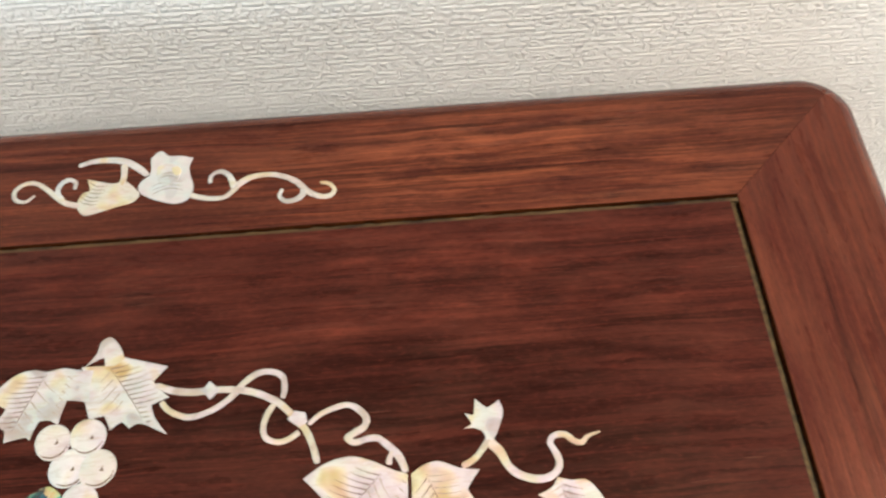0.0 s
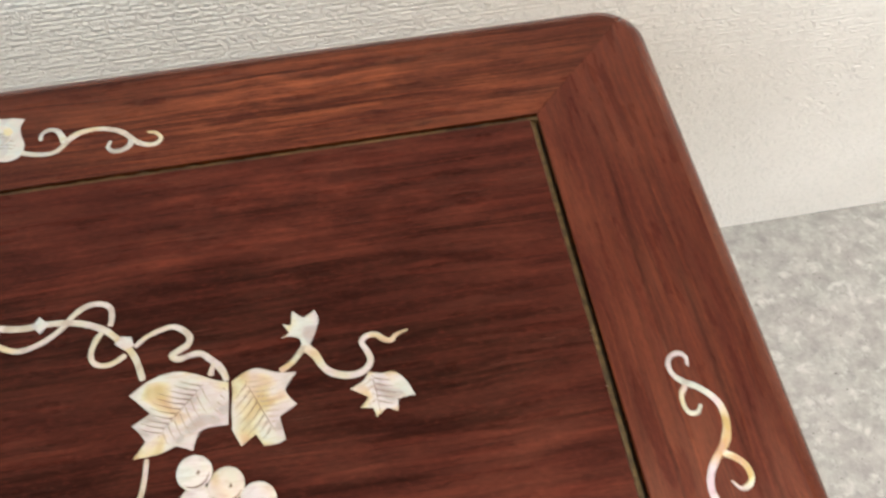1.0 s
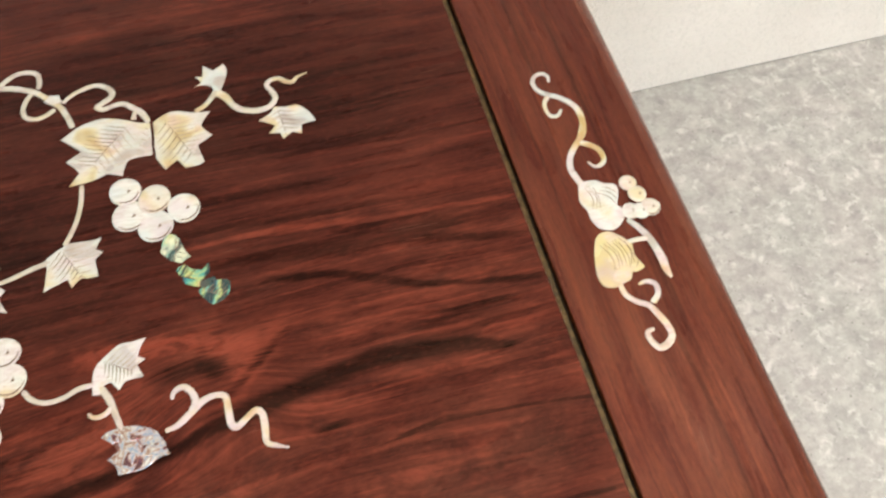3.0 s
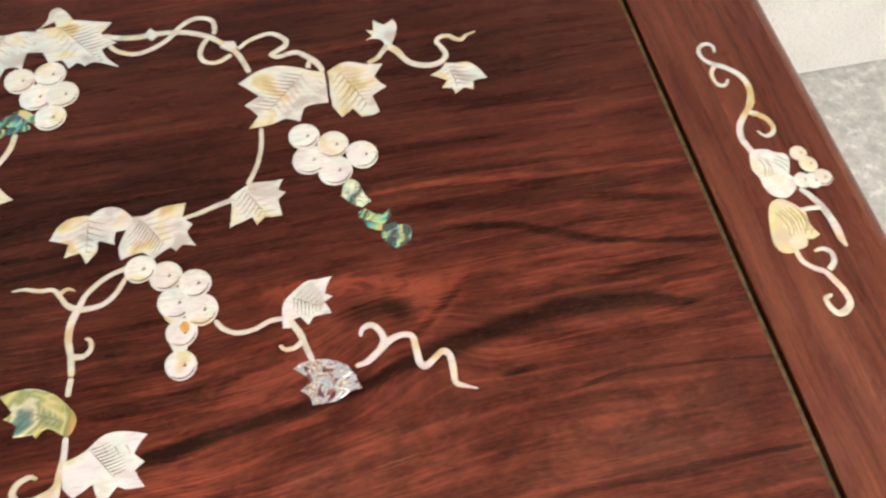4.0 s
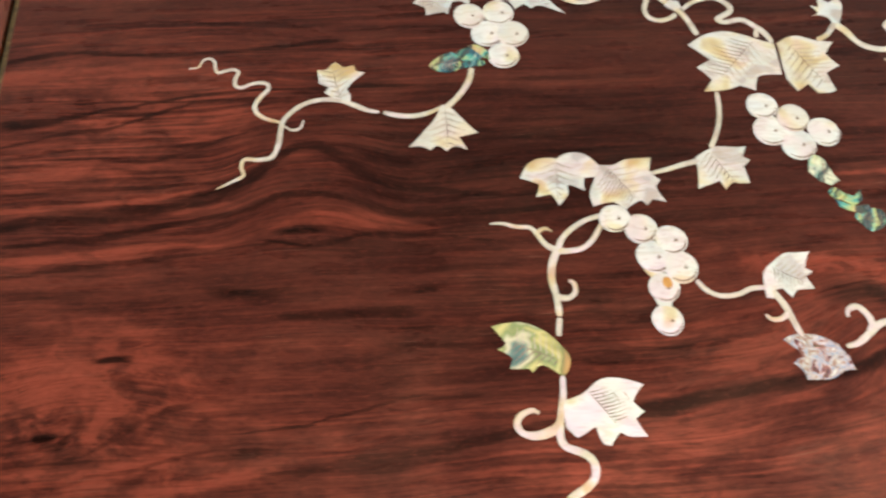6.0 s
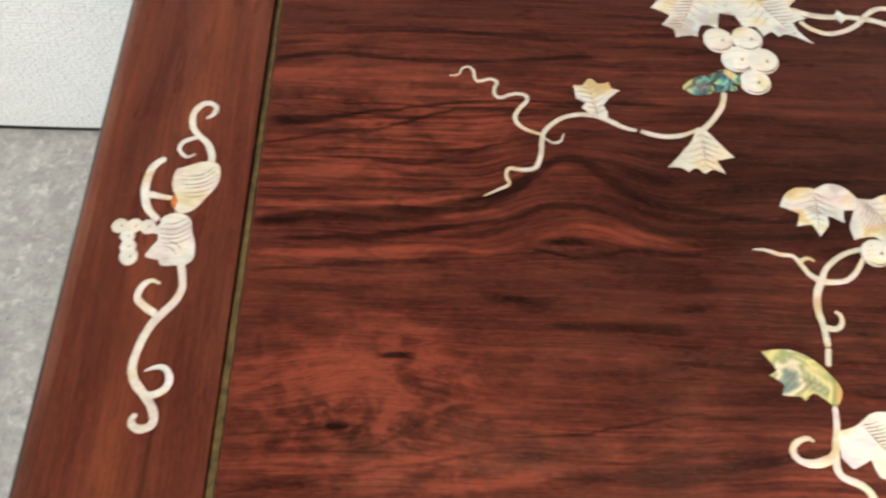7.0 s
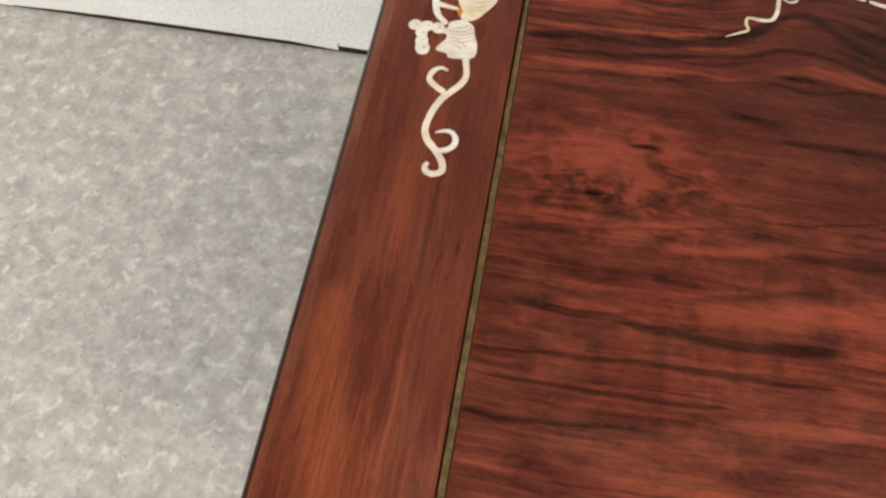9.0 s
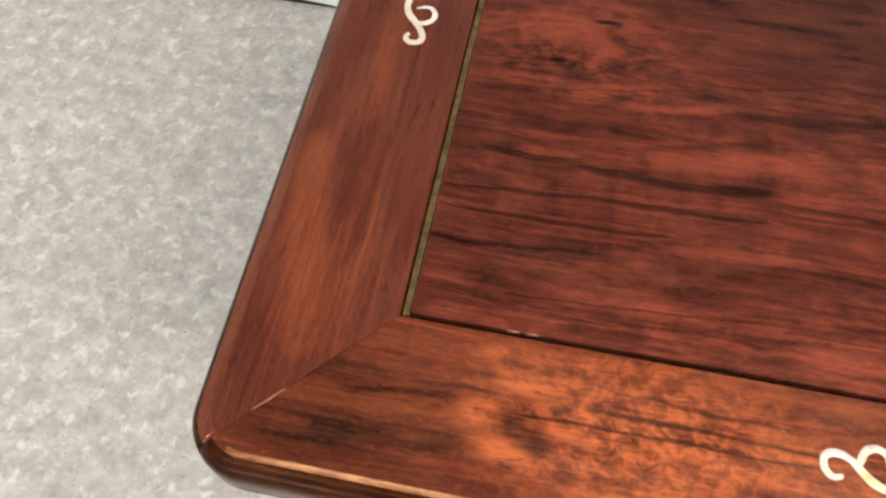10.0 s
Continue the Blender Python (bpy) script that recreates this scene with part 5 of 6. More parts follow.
stem("vine_stem", VINE, ((-89.5, 65.7), (-94.9, 67.1), (-101.1, 70.5), (-107.3, 73.2), (-114.7, 73.9), (-122.0, 72.1), (-127.9, 68.0), (-131.8, 63.1), (-132.9, 57.2), (-133.6, 50.7), (-136.3, 44.3), (-142.1, 43.1), (-147.7, 43.6), (-149.1, 39.8), (-148.1, 35.4), (-152.9, 32.5), (-159.0, 29.2)), (2, 3.4, 3.4, 3, 2.9, 3.2, 3, 2.6, 2.2, 2, 0.8))
stem("tendril", VINE, ((-133.2, 62.3), (-139.8, 64.8), (-143.4, 67.9), (-144.4, 71.9), (-142.2, 76.4), (-138.8, 80.8), (-139.4, 83.8), (-143.2, 84.7), (-147.1, 83.8), (-150.6, 82.2), (-153.5, 83.7), (-153.5, 87.9), (-152.3, 91.0), (-155.1, 92.9), (-158.8, 91.9), (-161.7, 91.5), (-162.9, 94.2), (-163.4, 97.5), (-165.6, 99.7), (-168.5, 98.7), (-170.6, 94.9), (-174.5, 94.3)), (2, 2.9, 2.6, 2.4, 2.3, 2.3, 2.1, 1.9, 1.6, 0.8))
stem("tendril", VINE, ((-131.2, 60.0), (-127.9, 57.9), (-124.4, 58.8), (-122.8, 62.9)), (1.2, 1.6, 1))
leaf("leaf", PEARL, (-106.5, 83.4), ((-108, 10.4, 0), (-141, 9.1, 0), (-153, 6.0, 0), (-177, 9.7, 0), (145, 12.7, 0), (130, 9.5, 0), (102, 11.5, 1), (80, 8.4, 0), (56, 11.5, 0), (41, 9.3, 0), (24, 12.1, 0), (4, 6.1, 0), (-55, 5.0, 0), (-60, 9.3, 0), (-71, 13.2, 0), (-88, 11.5, 0)), ((0.5, -10.3, -3.6, 7.8, 4, 1, 6.0), (0.5, -10.3, -3.6, 7.8, 4, -1, 6.0),))
stem("vine_stem", VINE, ((-5.3, 141.4), (1.8, 138.6), (10.1, 137.2), (17.2, 137.4), (24.3, 137.3), (33.8, 135.8), (40.9, 133.0), (46.9, 129.4), (52.8, 123.4), (57.5, 117.8), (60.3, 111.7), (62.6, 103.5)), (4, 4.4, 4, 4, 4.2, 4, 4, 3.6), lift=0.15)
leaf("stem_knot", PEARL, (17.7, 137.5), ((178, 4.1, 0), (95, 4.1, 0), (0, 4.2, 0), (-87, 4.2, 0)), lift=0.3)
leaf("stem_knot", PEARL, (55.0, 122.5), ((179, 4.8, 0), (119, 3.7, 0), (42, 3.5, 0), (-25, 4.2, 0), (-88, 3.9, 0)), lift=0.3)
stem("vine_stem", VINE, ((-2.5, 134.0), (1.4, 129.8), (8.6, 126.6), (15.5, 127.5), (22.3, 130.6), (27.9, 135.0), (31.2, 139.2), (37.0, 143.3), (42.9, 143.8), (47.8, 141.2), (48.8, 135.8), (48.0, 131.7)), (3.4, 3.4, 3.4, 3.6, 3.6, 3.6, 3.6, 3.4))
stem("vine_stem", VINE, ((45.9, 130.7), (42.3, 126.1), (40.4, 120.3), (41.5, 115.5), (46.1, 113.3), (50.7, 114.1), (55.2, 116.8)), (3.4, 3.4, 3.2, 3.4))
stem("vine_stem", VINE, ((58.9, 119.6), (63.2, 123.3), (69.1, 125.7), (74.9, 126.7), (79.5, 124.4), (82.4, 120.6), (81.6, 117.1), (77.7, 114.8), (74.7, 112.7), (77.6, 110.8), (82.7, 111.8), (86.8, 111.8), (90.5, 108.9), (94.2, 105.0), (96.5, 100.9), (97.5, 97.3)), (2.5, 3, 3.4, 4, 4, 4, 3.6, 3.6, 4, 4.4, 3.4))
stem("vine_stem", VINE, ((92.9, 106.2), (91.5, 103.6), (90.9, 100.7)), (3, 3, 3.4))
leaf("vine_leaf", PEARL, (77.5, 85.6), ((150, 23.8, 0), (125, 21.2, 1), (96, 19.7, 1), (67, 18.4, 1), (41, 19.8, 1), (28, 23.4, 0), (6, 20.6, 1), (-21, 21.3, 0), (-33, 13.7, 1), (-47, 11.8, 0), (-72, 17.0, 0), (-96, 13.1, 0), (-119, 17.3, 1), (-140, 24.3, 0), (-146, 16.4, 0), (-175, 19.3, 0), (168, 12.2, 0)), ((10.6, 12.0, -8.8, -8.3, 7, -1, 10.0), (10.6, 12.0, -8.8, -8.3, 5, 1, 9.0), (18.7, 10.6, 11.9, -5.1, 3, 1, 3.0),), lift=0.05)
leaf("vine_leaf", PEARL, (112.7, 81.9), ((132, 19.5, 0), (113, 19.3, 1), (95, 18.7, 1), (69, 16.6, 1), (45, 20.0, 0), (39, 11.2, 0), (0, 13.3, 0), (-35, 7.1, 0), (-52, 10.5, 1), (-62, 16.2, 0), (-75, 16.0, 1), (-95, 15.5, 0), (-114, 10.8, 0), (-127, 17.4, 0), (-155, 15.3, 0), (178, 13.9, 0)), ((-7.4, 14.2, 3.8, -10.3, 5, -1, 10.0), (-7.4, 14.2, 3.8, -10.3, 6, 1, 9.0),), lift=0.15)
stem("vine_stem", VINE, ((120.0, 97.8), (125.2, 100.5), (129.2, 104.8), (131.7, 107.8)), (3.6, 3.4, 4))
stem("vine_stem", VINE, ((131.6, 106.9), (135.5, 102.5), (138.3, 96.6), (142.3, 92.9), (148.8, 90.7), (154.4, 91.3), (157.7, 94.0), (158.6, 97.3), (157.0, 101.9), (155.8, 104.8), (158.0, 107.4), (162.3, 107.5), (165.4, 104.7), (168.6, 103.8), (171.3, 106.1), (176.5, 107.6)), (6, 4.4, 4.4, 4, 4, 3.4, 3.4, 3.6, 3.2, 1))
leaf("bud", PEARL, (129.6, 115.5), ((-84, 9.8, 0), (-91, 4.5, 1), (-148, 4.5, 0), (-161, 8.4, 0), (-171, 4.4, 0), (151, 7.9, 0), (140, 4.4, 0), (103, 10.0, 0), (66, 6.0, 0), (48, 11.4, 0), (22, 9.5, 1), (-32, 7.3, 1), (-74, 10.2, 0)))
leaf("leaf", PEARL, (161.3, 80.3), ((112, 11.3, 0), (83, 9.0, 1), (52, 11.0, 1), (17, 11.8, 1), (-12, 14.1, 0), (-29, 7.4, 0), (-57, 10.4, 0), (-77, 6.7, 0), (-110, 10.2, 0), (-129, 7.1, 0), (-153, 10.4, 0), (-172, 5.6, 0), (162, 13.5, 0), (137, 9.8, 1)), ((-3.1, 8.9, -1.6, -7.8, 4, 1, 8.0), (-3.1, 8.9, -1.6, -7.8, 3, -1, 6.0),))
disc("grape", WHITE_SHELL, (83.9, 47.0), 7.7, 0)
disc("grape", WHITE_SHELL, (94.5, 38.8), 7.7, 1)
disc("grape", WHITE_SHELL, (107.8, 45.0), 7.3, 2)
disc("grape", WHITE_SHELL, (95.5, 53.0), 7.3, 3)
disc("grape", WHITE_SHELL, (83.2, 60.4), 6.8, 4)
leaf("insect_body", CREAM_ABALONE, (101.4, 24.8), ((120, 8.1, 1), (94, 7.9, 1), (58, 5.0, 1), (-8, 3.6, 0), (-42, 8.1, 0), (-78, 7.9, 0), (-119, 6.1, 0), (-178, 6.4, 0)), ((0.7, 7.1, -0.5, -5.8, 3, 1, 4.0),), lift=0.06)
leaf("insect_wing", ABALONE, (107.7, 11.6), ((161, 7.4, 1), (129, 5.7, 1), (109, 1.3, 0), (-6, 3.6, 0), (22, 7.6, 0), (-20, 6.9, 1), (-68, 5.5, 0), (-136, 3.3, 0), (-173, 5.9, 0)), lift=0.12)
leaf("insect_wing", ABALONE, (109.4, 6.0), ((149, 8.0, 0), (146, 3.6, 0), (9, 1.7, 0), (7, 6.9, 0), (-17, 7.8, 0), (-61, 4.4, 0), (-147, 2.9, 0), (175, 5.9, 0)), lift=0.18)
leaf("insect_tail", ABALONE, (115.8, -0.4), ((159, 7.3, 1), (89, 5.2, 1), (36, 7.0, 1), (-5, 5.9, 1), (-55, 5.3, 1), (-112, 6.0, 1), (-164, 5.9, 1)), ((-6.4, 2.3, 3.2, -3.5, 4, 1, 5.0),))

# middle vine of the panel
leaf("grape_joint", PEARL, (19.6, -33.2), ((152, 4.0, 0), (98, 3.1, 0), (19, 3.9, 0), (-56, 4.2, 0), (-128, 3.4, 0)))
leaf("grape_joint", PEARL, (18.9, -20.3), ((156, 5.0, 1), (121, 3.3, 1), (9, 3.5, 0), (-35, 5.2, 0), (-121, 2.8, 0)))
leaf("amber_spot", GOLD_GLUE, (22.5, -24.8), ((139, 2.2, 1), (89, 2.7, 1), (32, 2.1, 1), (-45, 2.4, 1), (-95, 2.4, 1), (-147, 2.0, 1)), lift=0.5)
stem("vine_stem", VINE, ((64.4, 69.3), (63.4, 59.9), (61.2, 51.6), (58.2, 44.9), (54.9, 39.3)), (2.8, 3, 3, 3))
leaf("leaf", PEARL, (59.0, 28.4), ((126, 11.5, 1), (100, 11.6, 0), (62, 12.1, 0), (43, 16.0, 0), (32, 10.5, 0), (16, 12.4, 0), (3, 8.2, 0), (-42, 12.0, 0), (-62, 9.1, 0), (-76, 7.5, 0), (-102, 11.2, 0), (-121, 7.4, 0), (-136, 11.4, 0), (-145, 17.2, 0), (179, 12.2, 0), (153, 13.5, 0)), ((-6.0, 9.7, 3.0, -7.5, 5, -1, 8.0), (-6.0, 9.7, 3.0, -7.5, 3, 1, 8.0),))
stem("vine_stem", VINE, ((48.6, 32.8), (40.9, 31.2), (33.2, 29.0), (25.6, 27.4)), (3.6, 3, 2.6))
leaf("vine_leaf", PEARL, (-12.8, 28.5), ((-178, 18.3, 0), (160, 15.8, 1), (139, 13.2, 1), (113, 9.8, 1), (100, 8.5, 0), (72, 11.6, 1), (50, 14.3, 1), (32, 15.7, 1), (13, 17.3, 0), (-6, 15.2, 0), (-11, 9.7, 0), (-43, 11.9, 0), (-67, 5.5, 1), (-82, 9.8, 1), (-102, 15.4, 0), (-122, 10.9, 0), (-140, 16.1, 0), (-158, 11.1, 0)), ((-1.9, 7.9, -3.4, -11.7, 4, 1, 7.0), (-1.9, 7.9, -3.4, -11.7, 4, -1, 7.0),), lift=0.05)
leaf("vine_leaf", PEARL, (15.6, 21.4), ((135, 15.9, 0), (117, 12.2, 1), (87, 13.6, 1), (50, 18.1, 0), (37, 12.1, 0), (10, 13.8, 0), (-4, 11.1, 0), (-31, 16.6, 0), (-39, 11.2, 0), (-60, 11.3, 0), (-64, 8.0, 0), (-109, 12.4, 0), (-138, 11.0, 0), (-152, 19.5, 0), (-171, 18.1, 1), (160, 15.4, 0)), ((-8.1, 9.9, 1.6, -5.7, 7, -1, 10.0), (-8.1, 9.9, 1.6, -5.7, 3, 1, 8.0),), lift=0.15)
disc("grape", WHITE_SHELL, (19.7, -40.7), 6.3, 0)
disc("grape", WHITE_SHELL, (21.0, -26.7), 6.2, 1)
disc("grape", WHITE_SHELL, (19.5, -12.7), 7.2, 2)
disc("grape", WHITE_SHELL, (29.5, -18.0), 7.0, 3)
disc("grape", WHITE_SHELL, (28.0, -5.4), 6.6, 4)
disc("grape", WHITE_SHELL, (16.4, 0.4), 6.6, 5)
disc("grape", WHITE_SHELL, (6.2, 5.9), 6.4, 6)
stem("vine_stem", VINE, ((0.9, 7.9), (-6.1, 5.9), (-12.1, 2.4), (-16.9, -2.1), (-19.4, -6.9), (-22.4, -12.9), (-23.7, -20.3), (-22.8, -27.9), (-22.7, -36.5)), (3, 3, 3, 3.4, 4.6, 4, 3.6, 3.6))
stem("vine_stem", VINE, ((-22.7, -37.2), (-23.5, -40.5), (-24.2, -44.6)), (3.2, 3.2, 3))
stem("vine_stem", VINE, ((0.6, 4.1), (-4.2, -3.1), (-9.1, -7.0), (-14.9, -8.0), (-19.9, -7.6)), (2.6, 3, 3, 4))
stem("twig", VINE, ((-46.0, 6.4), (-40.9, 6.3), (-35.2, 4.4), (-29.5, 3.6), (-26.6, -0.4), (-23.9, -4.8), (-19.4, -7.7)), (1, 2.4, 2.6, 3, 4))
stem("twig", VINE, ((-27.0, 1.3), (-23.7, 2.9), (-20.7, 1.5)), (3, 2.4, 1))
stem("twig", VINE, ((-22.4, -28.3), (-18.0, -28.8), (-15.0, -26.4), (-15.0, -22.6), (-17.0, -21.3)), (3.6, 3, 2.6, 1.6))
stem("vine_stem", VINE, ((34.7, -24.1), (37.7, -28.5), (43.1, -31.5), (50.1, -31.3), (56.2, -29.1), (62.1, -28.9)), (3, 2.8, 2.8, 3))
leaf("leaf", WHITE_SHELL, (72.7, -25.2), ((-159, 12.0, 0), (162, 10.1, 1), (117, 9.0, 1), (84, 11.2, 1), (61, 12.6, 1), (44, 16.3, 0), (27, 8.7, 0), (11, 10.8, 0), (1, 7.1, 0), (-31, 10.7, 0), (-69, 5.9, 0), (-95, 8.9, 0), (-129, 5.8, 0), (-142, 8.4, 0), (-134, 12.2, 0), (-144, 14.0, 0)), ((-5.7, 5.1, 6.2, -2.3, 5, -1, 6.0), (-5.7, 5.1, 6.2, -2.3, 4, 1, 6.0),))
stem("vine_stem", VINE, ((64.8, -30.9), (67.8, -37.1), (69.5, -43.7), (71.4, -50.7)), (4, 4, 3.6, 3))
stem("twig", VINE, ((59.2, -40.6), (61.2, -42.7), (65.1, -42.7), (69.2, -39.9)), (1.8, 2.6, 3.4))
leaf("star_flower", PAUA, (75.1, -59.4), ((147, 14.2, 0), (126, 12.0, 1), (77, 9.3, 1), (27, 10.5, 0), (4, 11.6, 0), (-4, 9.5, 0), (-23, 14.7, 0), (-37, 10.5, 0), (-72, 9.4, 1), (-127, 11.0, 0), (-144, 8.9, 0), (-170, 10.4, 0), (170, 6.3, 0), (152, 9.0, 0)))
leaf("star_flower", PAUA, (67.9, -52.4), ((171, 4.7, 0), (111, 2.7, 1), (26, 3.9, 0), (-43, 3.8, 0), (-104, 2.5, 1)), lift=0.12)
leaf("star_flower", PAUA, (78.5, -55.0), ((149, 8.1, 0), (107, 4.6, 1), (7, 4.9, 0), (-21, 8.2, 0), (-50, 6.0, 0), (-135, 1.7, 0), (-176, 6.8, 0)), lift=0.18)
leaf("star_flower", PAUA, (71.9, -63.5), ((155, 6.3, 0), (111, 5.4, 0), (36, 4.1, 0), (-6, 7.3, 0), (-45, 6.2, 1), (-128, 5.6, 0), (-172, 4.0, 0)), lift=0.24)
leaf("star_flower", PAUA, (82.5, -61.9), ((154, 8.7, 0), (97, 1.9, 0), (31, 5.3, 0), (-31, 7.0, 0), (-72, 3.6, 0), (-159, 3.8, 0)), lift=0.3)
stem("tendril", VINE, ((87.7, -55.7), (92.6, -54.7), (98.5, -50.8), (103.4, -47.4), (108.4, -46.3), (112.3, -47.8), (112.8, -52.9), (113.0, -59.2), (115.0, -61.5), (119.1, -59.1), (123.0, -56.8), (125.5, -59.0), (125.6, -65.2), (125.3, -70.7), (128.9, -73.0), (133.3, -75.0)), (2.4, 4, 4, 3.4, 4, 4, 3.4, 4, 4, 3, 1))
stem("tendril", VINE, ((91.7, -43.5), (93.0, -40.5), (96.8, -39.4), (99.7, -42.5), (100.7, -46.9), (98.6, -50.3)), (2, 3.4, 3.8, 4))
leaf("green_leaf", GREEN, (-36.0, -50.6), ((141, 18.0, 0), (128, 15.6, 1), (99, 12.5, 1), (51, 10.5, 1), (5, 12.9, 1), (-13, 15.5, 1), (-31, 15.9, 1), (-43, 15.6, 0), (-52, 6.8, 1), (-91, 8.4, 0), (-100, 6.7, 0), (-144, 10.5, 0), (-163, 7.4, 0), (172, 12.5, 0), (156, 9.8, 0)), ((11.6, -4.4, -6.4, 4.7, 5, 1, 6.0), (11.6, -4.4, -6.4, 4.7, 5, -1, 6.0),))
stem("vine_stem", VINE, ((-25.0, -60.9), (-25.8, -68.6), (-27.2, -73.9), (-28.5, -80.2), (-28.9, -84.4), (-27.2, -87.7), (-21.3, -90.4), (-18.1, -93.8), (-18.3, -98.8), (-21.7, -102.4), (-27.1, -105.4), (-30.4, -108.4), (-33.7, -111.8)), (3, 3.6, 4, 4, 4, 4.2, 4.2, 3.6))
stem("twig", VINE, ((-35.6, -74.6), (-38.2, -73.4), (-42.5, -75.1), (-44.3, -78.5), (-42.1, -81.9), (-37.0, -82.9), (-30.6, -81.0), (-27.6, -77.5)), (1.6, 3, 3.6, 3.6, 5, 4))
leaf("vine_leaf", WHITE_SHELL, (-10.1, -76.4), ((161, 17.7, 0), (150, 13.8, 1), (131, 11.5, 1), (97, 13.1, 1), (75, 14.3, 1), (51, 16.0, 1), (34, 18.5, 0), (21, 10.9, 0), (0, 13.8, 0), (-14, 10.4, 0), (-35, 16.4, 0), (-52, 11.4, 1), (-64, 8.0, 0), (-93, 12.0, 0), (-109, 11.2, 1), (-140, 7.0, 0), (-145, 12.8, 1), (-149, 15.2, 1), (-166, 16.8, 0)), ((-6.4, 9.0, 2.5, -3.9, 6, 1, 6.0), (-3.3, 8.7, 10.6, 8.4, 2, -1, 4.0),))

# inlay of the right rail
stem("tendril", PEARL, ((290.5, 70.0), (291.0, 74.1), (288.1, 76.2), (284.4, 74.9), (282.6, 71.2), (283.7, 66.4), (287.2, 62.9), (291.8, 60.0), (296.7, 54.6), (298.7, 48.8), (297.9, 41.3), (294.4, 34.7), (289.1, 29.4), (285.1, 24.1), (283.5, 17.4), (285.5, 8.5)), (2, 3, 3, 3, 4, 4, 4, 5, 4, 4, 4.4))
stem("tendril", PEARL, ((290.8, 52.5), (288.1, 49.5), (284.8, 50.1), (283.6, 53.8), (284.3, 58.3), (287.1, 61.6)), (2, 3, 2.6, 3.4))
stem("tendril", PEARL, ((292.4, 20.4), (295.0, 16.8), (298.7, 17.5), (300.6, 20.5), (300.0, 25.3), (296.9, 29.0), (292.8, 31.6)), (1, 3, 3.4, 4, 4))
leaf("flower", WHITE_SHELL, (290.8, -2.6), ((114, 13.8, 1), (132, 11.9, 1), (163, 9.9, 1), (-163, 8.2, 1), (-138, 10.6, 1), (-115, 13.6, 1), (-90, 14.7, 1), (-66, 13.1, 1), (-41, 11.2, 1), (-26, 7.0, 0), (25, 10.8, 1), (43, 11.9, 1), (65, 10.7, 1), (84, 12.2, 1)), ((-0.2, 5.1, 5.9, -2.5, -3, 1, 2.2), (-5.1, 9.2, -5.3, -2.4, -3, 1, 1.8),), lift=0.05)
disc("berry", WHITE_SHELL, (306.2, 4.4), 4.0, 0)
disc("berry", WHITE_SHELL, (308.2, -2.3), 4.2, 1)
disc("berry", WHITE_SHELL, (302.0, -10.1), 3.9, 2)
disc("berry", WHITE_SHELL, (306.6, -11.2), 3.9, 3)
disc("berry", WHITE_SHELL, (311.4, -10.5), 4.4, 4)
stem("twig", PEARL, ((298.7, -14.0), (301.6, -18.1), (304.4, -24.4), (305.7, -30.8), (306.2, -36.9), (305.9, -41.2), (306.6, -46.1)), (3, 4, 4.6, 5, 5.4, 5, 2))
stem("twig", PEARL, ((304.0, -25.2), (299.6, -24.7), (294.7, -24.7)), (3, 3, 3))
leaf("flower", GOLD_SHELL, (287.7, -32.6), ((129, 12.7, 1), (109, 15.1, 1), (90, 15.2, 1), (72, 13.0, 1), (49, 10.9, 1), (35, 10.1, 1), (11, 7.6, 1), (-12, 8.4, 1), (-30, 11.3, 0), (-50, 9.2, 1), (-61, 7.3, 0), (-81, 9.9, 1), (-102, 11.0, 1), (-120, 13.5, 1), (-137, 14.8, 1), (-156, 13.3, 1), (172, 11.0, 1)), ((-5.9, 9.2, -3.7, -4.3, -7, 1, 1.9), (5.3, 8.6, 3.0, -4.5, -2, 1, 3.0),), lift=0.1)
stem("tendril", PEARL, ((283.6, -43.0), (284.3, -48.9), (287.8, -53.1), (291.9, -55.9), (293.9, -60.3), (295.8, -65.7), (296.0, -71.2), (292.7, -74.4), (289.0, -75.1), (286.7, -71.6), (286.7, -67.5), (290.0, -66.5)), (3.4, 3.4, 3.6, 4, 4, 4.4, 4, 3.4, 2))
stem("tendril", PEARL, ((291.4, -45.5), (295.3, -45.0), (298.4, -47.2), (297.9, -51.7), (294.0, -55.3)), (1.6, 3, 3.4, 4))

# inlay of the left rail
stem("tendril", WHITE_SHELL, ((-283.4, 66.0), (-280.5, 68.3), (-279.8, 72.4), (-283.4, 74.5), (-287.0, 72.8), (-289.3, 68.0), (-288.5, 61.2), (-285.3, 56.7), (-280.7, 52.3), (-278.1, 46.4), (-277.9, 41.4)), (1.6, 3.4, 3.4, 4, 4, 3.6, 4.4, 4.6))
stem("tendril", WHITE_SHELL, ((-285.1, 46.8), (-289.0, 45.2), (-292.6, 48.9), (-291.5, 52.9), (-288.0, 54.8), (-284.7, 56.1)), (1.2, 2.6, 2.8, 3))
leaf("flower", WHITE_SHELL, (-283.6, 31.0), ((141, 11.2, 1), (124, 10.4, 1), (103, 10.4, 0), (79, 12.0, 1), (52, 14.0, 1), (27, 11.8, 1), (-2, 9.7, 1), (-45, 8.7, 1), (-79, 12.1, 1), (-99, 14.3, 1), (-115, 14.0, 1), (-125, 9.7, 0), (-174, 9.1, 1)), ((-6.3, 4.5, 8.2, 9.7, -6, -1, 2.3),), lift=0.05)
stem("twig", WHITE_SHELL, ((-298.0, 44.3), (-302.3, 39.8), (-303.9, 32.5), (-303.4, 25.5), (-301.0, 18.6), (-295.8, 13.2)), (4, 4.6, 5, 4.6, 4))
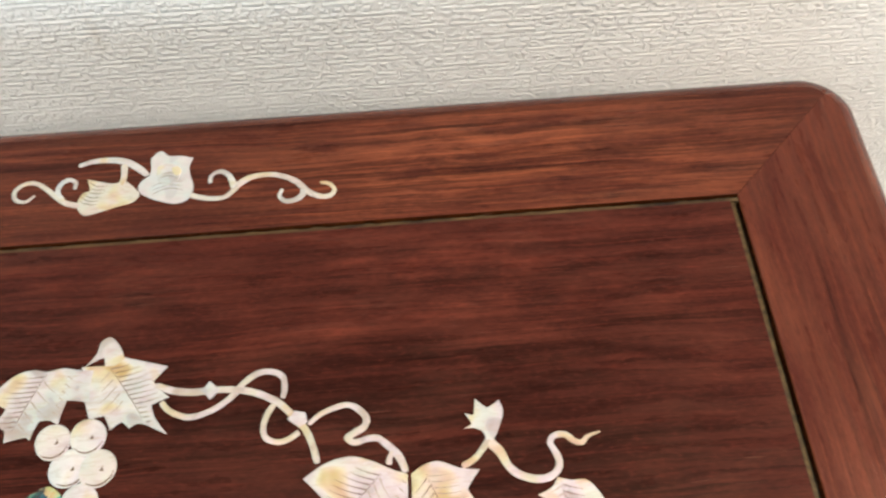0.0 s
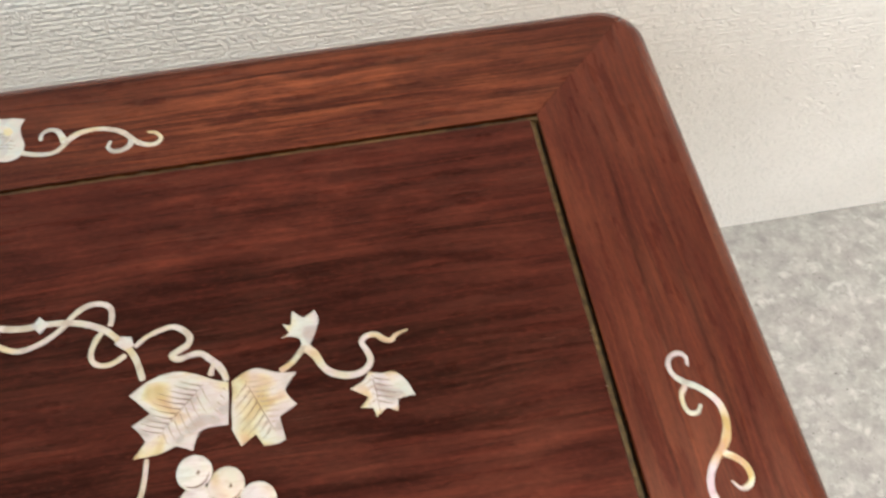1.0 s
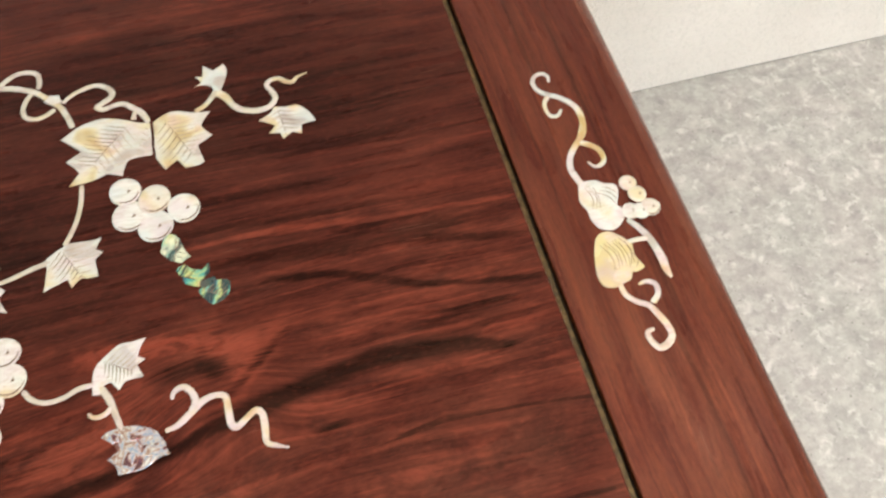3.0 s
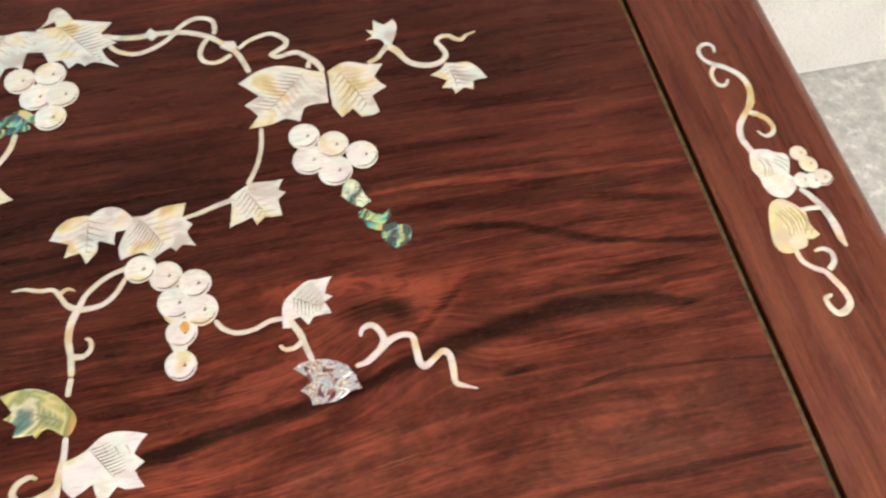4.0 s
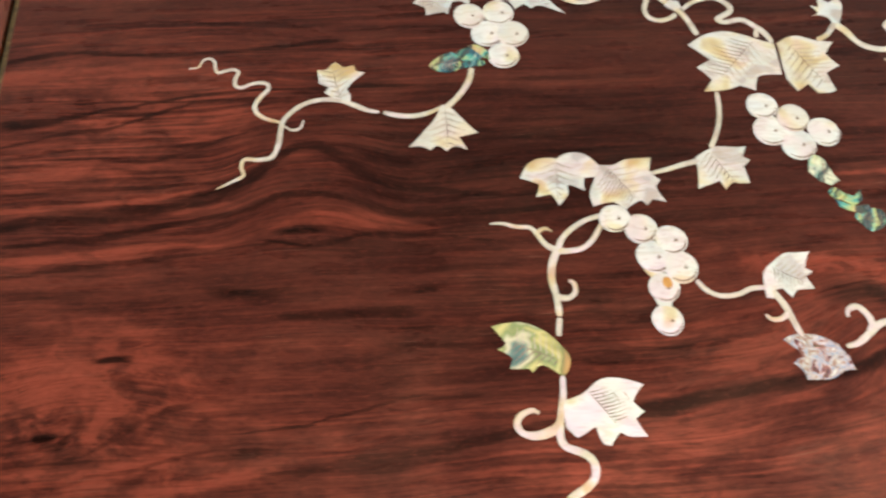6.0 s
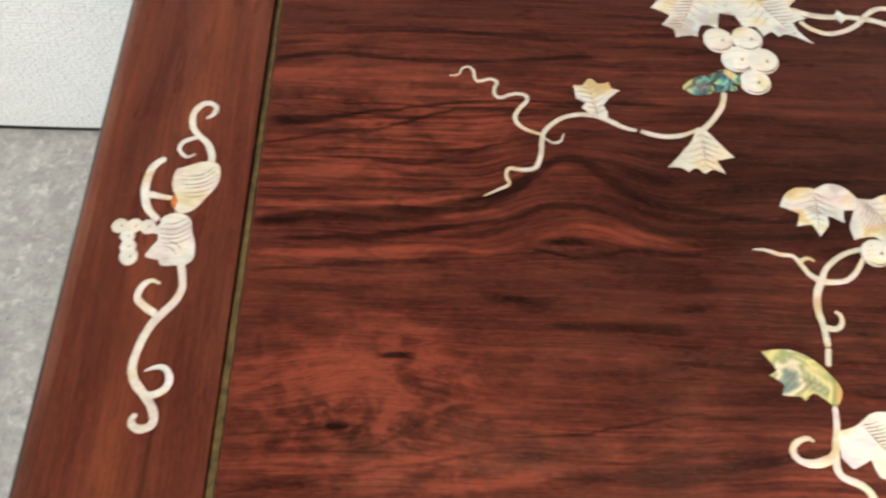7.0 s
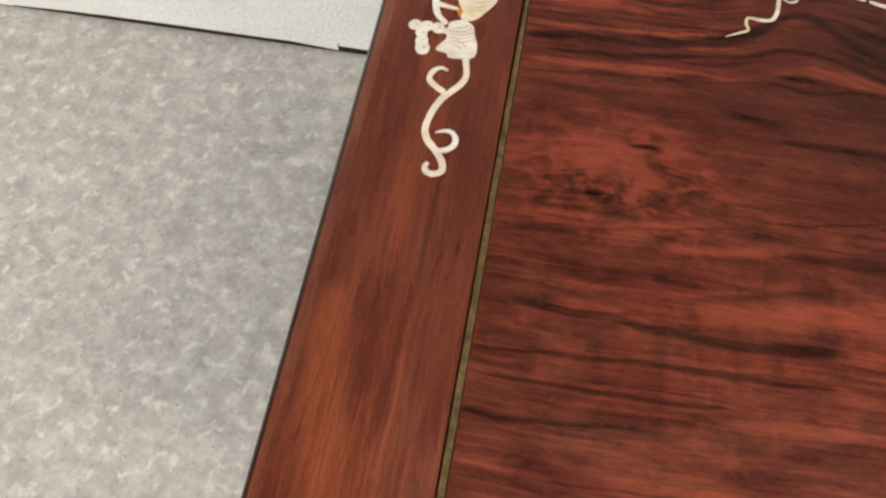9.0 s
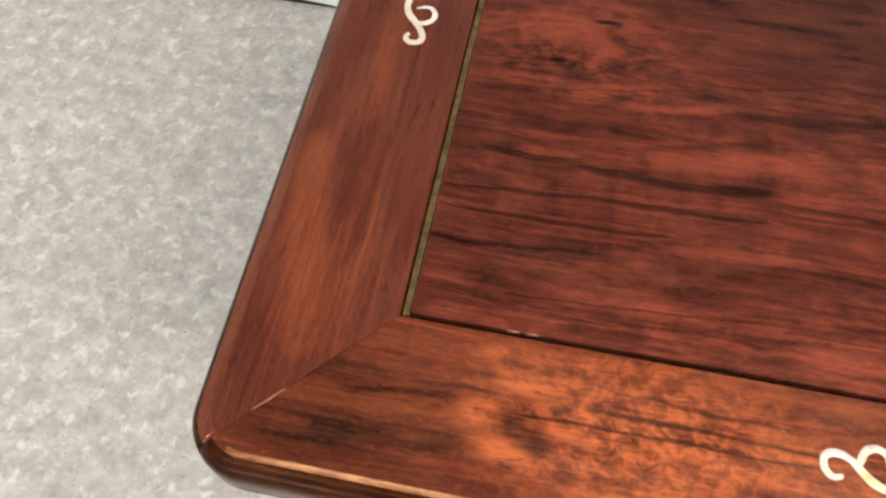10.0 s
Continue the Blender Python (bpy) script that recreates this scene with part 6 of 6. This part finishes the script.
stem("twig", WHITE_SHELL, ((-302.8, 26.0), (-296.6, 24.8), (-291.7, 24.1)), (4.6, 3.4, 3))
leaf("amber_spot", AMBER, (-290.5, 22.3), ((141, 2.4, 1), (102, 3.0, 1), (25, 1.8, 1), (-66, 3.1, 1), (-101, 2.4, 1)))
leaf("flower", WHITE_SHELL, (-289.4, 3.8), ((118, 11.3, 1), (100, 12.5, 1), (79, 13.2, 1), (54, 12.2, 1), (28, 9.6, 1), (-4, 10.5, 1), (-34, 13.3, 1), (-51, 13.8, 1), (-70, 12.1, 1), (-98, 11.7, 1), (-109, 9.6, 0), (-137, 11.6, 1), (-147, 9.6, 1), (179, 4.8, 0), (152, 5.9, 0), (159, 9.5, 0), (121, 9.5, 0)), ((-6.1, 7.9, 6.6, 11.4, -5, -1, 2.4), (-2.6, -3.0, 3.9, -6.9, -2, 1, 3.0),), lift=0.1)
disc("berry", WHITE_SHELL, (-311.0, 10.1), 3.3, 0)
disc("berry", WHITE_SHELL, (-305.1, 10.3), 3.3, 1)
disc("berry", WHITE_SHELL, (-299.4, 9.9), 3.3, 2)
disc("berry", WHITE_SHELL, (-307.0, 5.4), 3.0, 3)
disc("berry", WHITE_SHELL, (-305.9, 0.4), 3.2, 4)
disc("berry", WHITE_SHELL, (-304.8, -4.3), 3.7, 5)
stem("tendril", WHITE_SHELL, ((-283.2, -6.5), (-281.6, -12.6), (-280.9, -18.1), (-282.8, -23.4), (-286.4, -28.1), (-290.0, -33.0), (-292.4, -38.6), (-293.9, -44.5), (-294.6, -51.4), (-292.7, -57.0), (-288.9, -61.3), (-285.4, -65.6), (-283.2, -69.9), (-283.4, -73.6), (-286.8, -75.3), (-290.1, -74.3), (-291.0, -71.6), (-289.7, -69.6)), (4.6, 4, 4.4, 5, 4.4, 4.4, 4.8, 4.6, 4.6, 4.4, 4, 2.4))
stem("tendril", WHITE_SHELL, ((-289.9, -15.9), (-293.7, -14.7), (-296.9, -17.3), (-298.0, -22.3), (-294.6, -25.9), (-289.6, -29.2)), (1.6, 3.4, 4, 4.6))
stem("tendril", WHITE_SHELL, ((-289.6, -52.8), (-285.8, -51.2), (-282.1, -51.5), (-279.7, -55.1), (-280.2, -58.9), (-283.3, -61.6), (-287.8, -62.6)), (1, 3, 4, 4, 3.6))

# inlay of the front rail
stem("tendril", PEARL, ((-85.6, -251.2), (-89.1, -252.1), (-92.1, -249.7), (-92.4, -245.5), (-89.9, -243.1), (-85.8, -243.1), (-81.8, -245.1), (-78.8, -248.2), (-74.9, -251.6), (-70.4, -253.4), (-64.0, -253.8)), (2.6, 4, 4, 4.4, 4, 5, 5, 3))
stem("tendril", PEARL, ((-79.8, -246.0), (-77.1, -240.3), (-72.9, -238.4), (-69.3, -240.5), (-68.6, -245.1)), (4, 4.4, 4, 3))
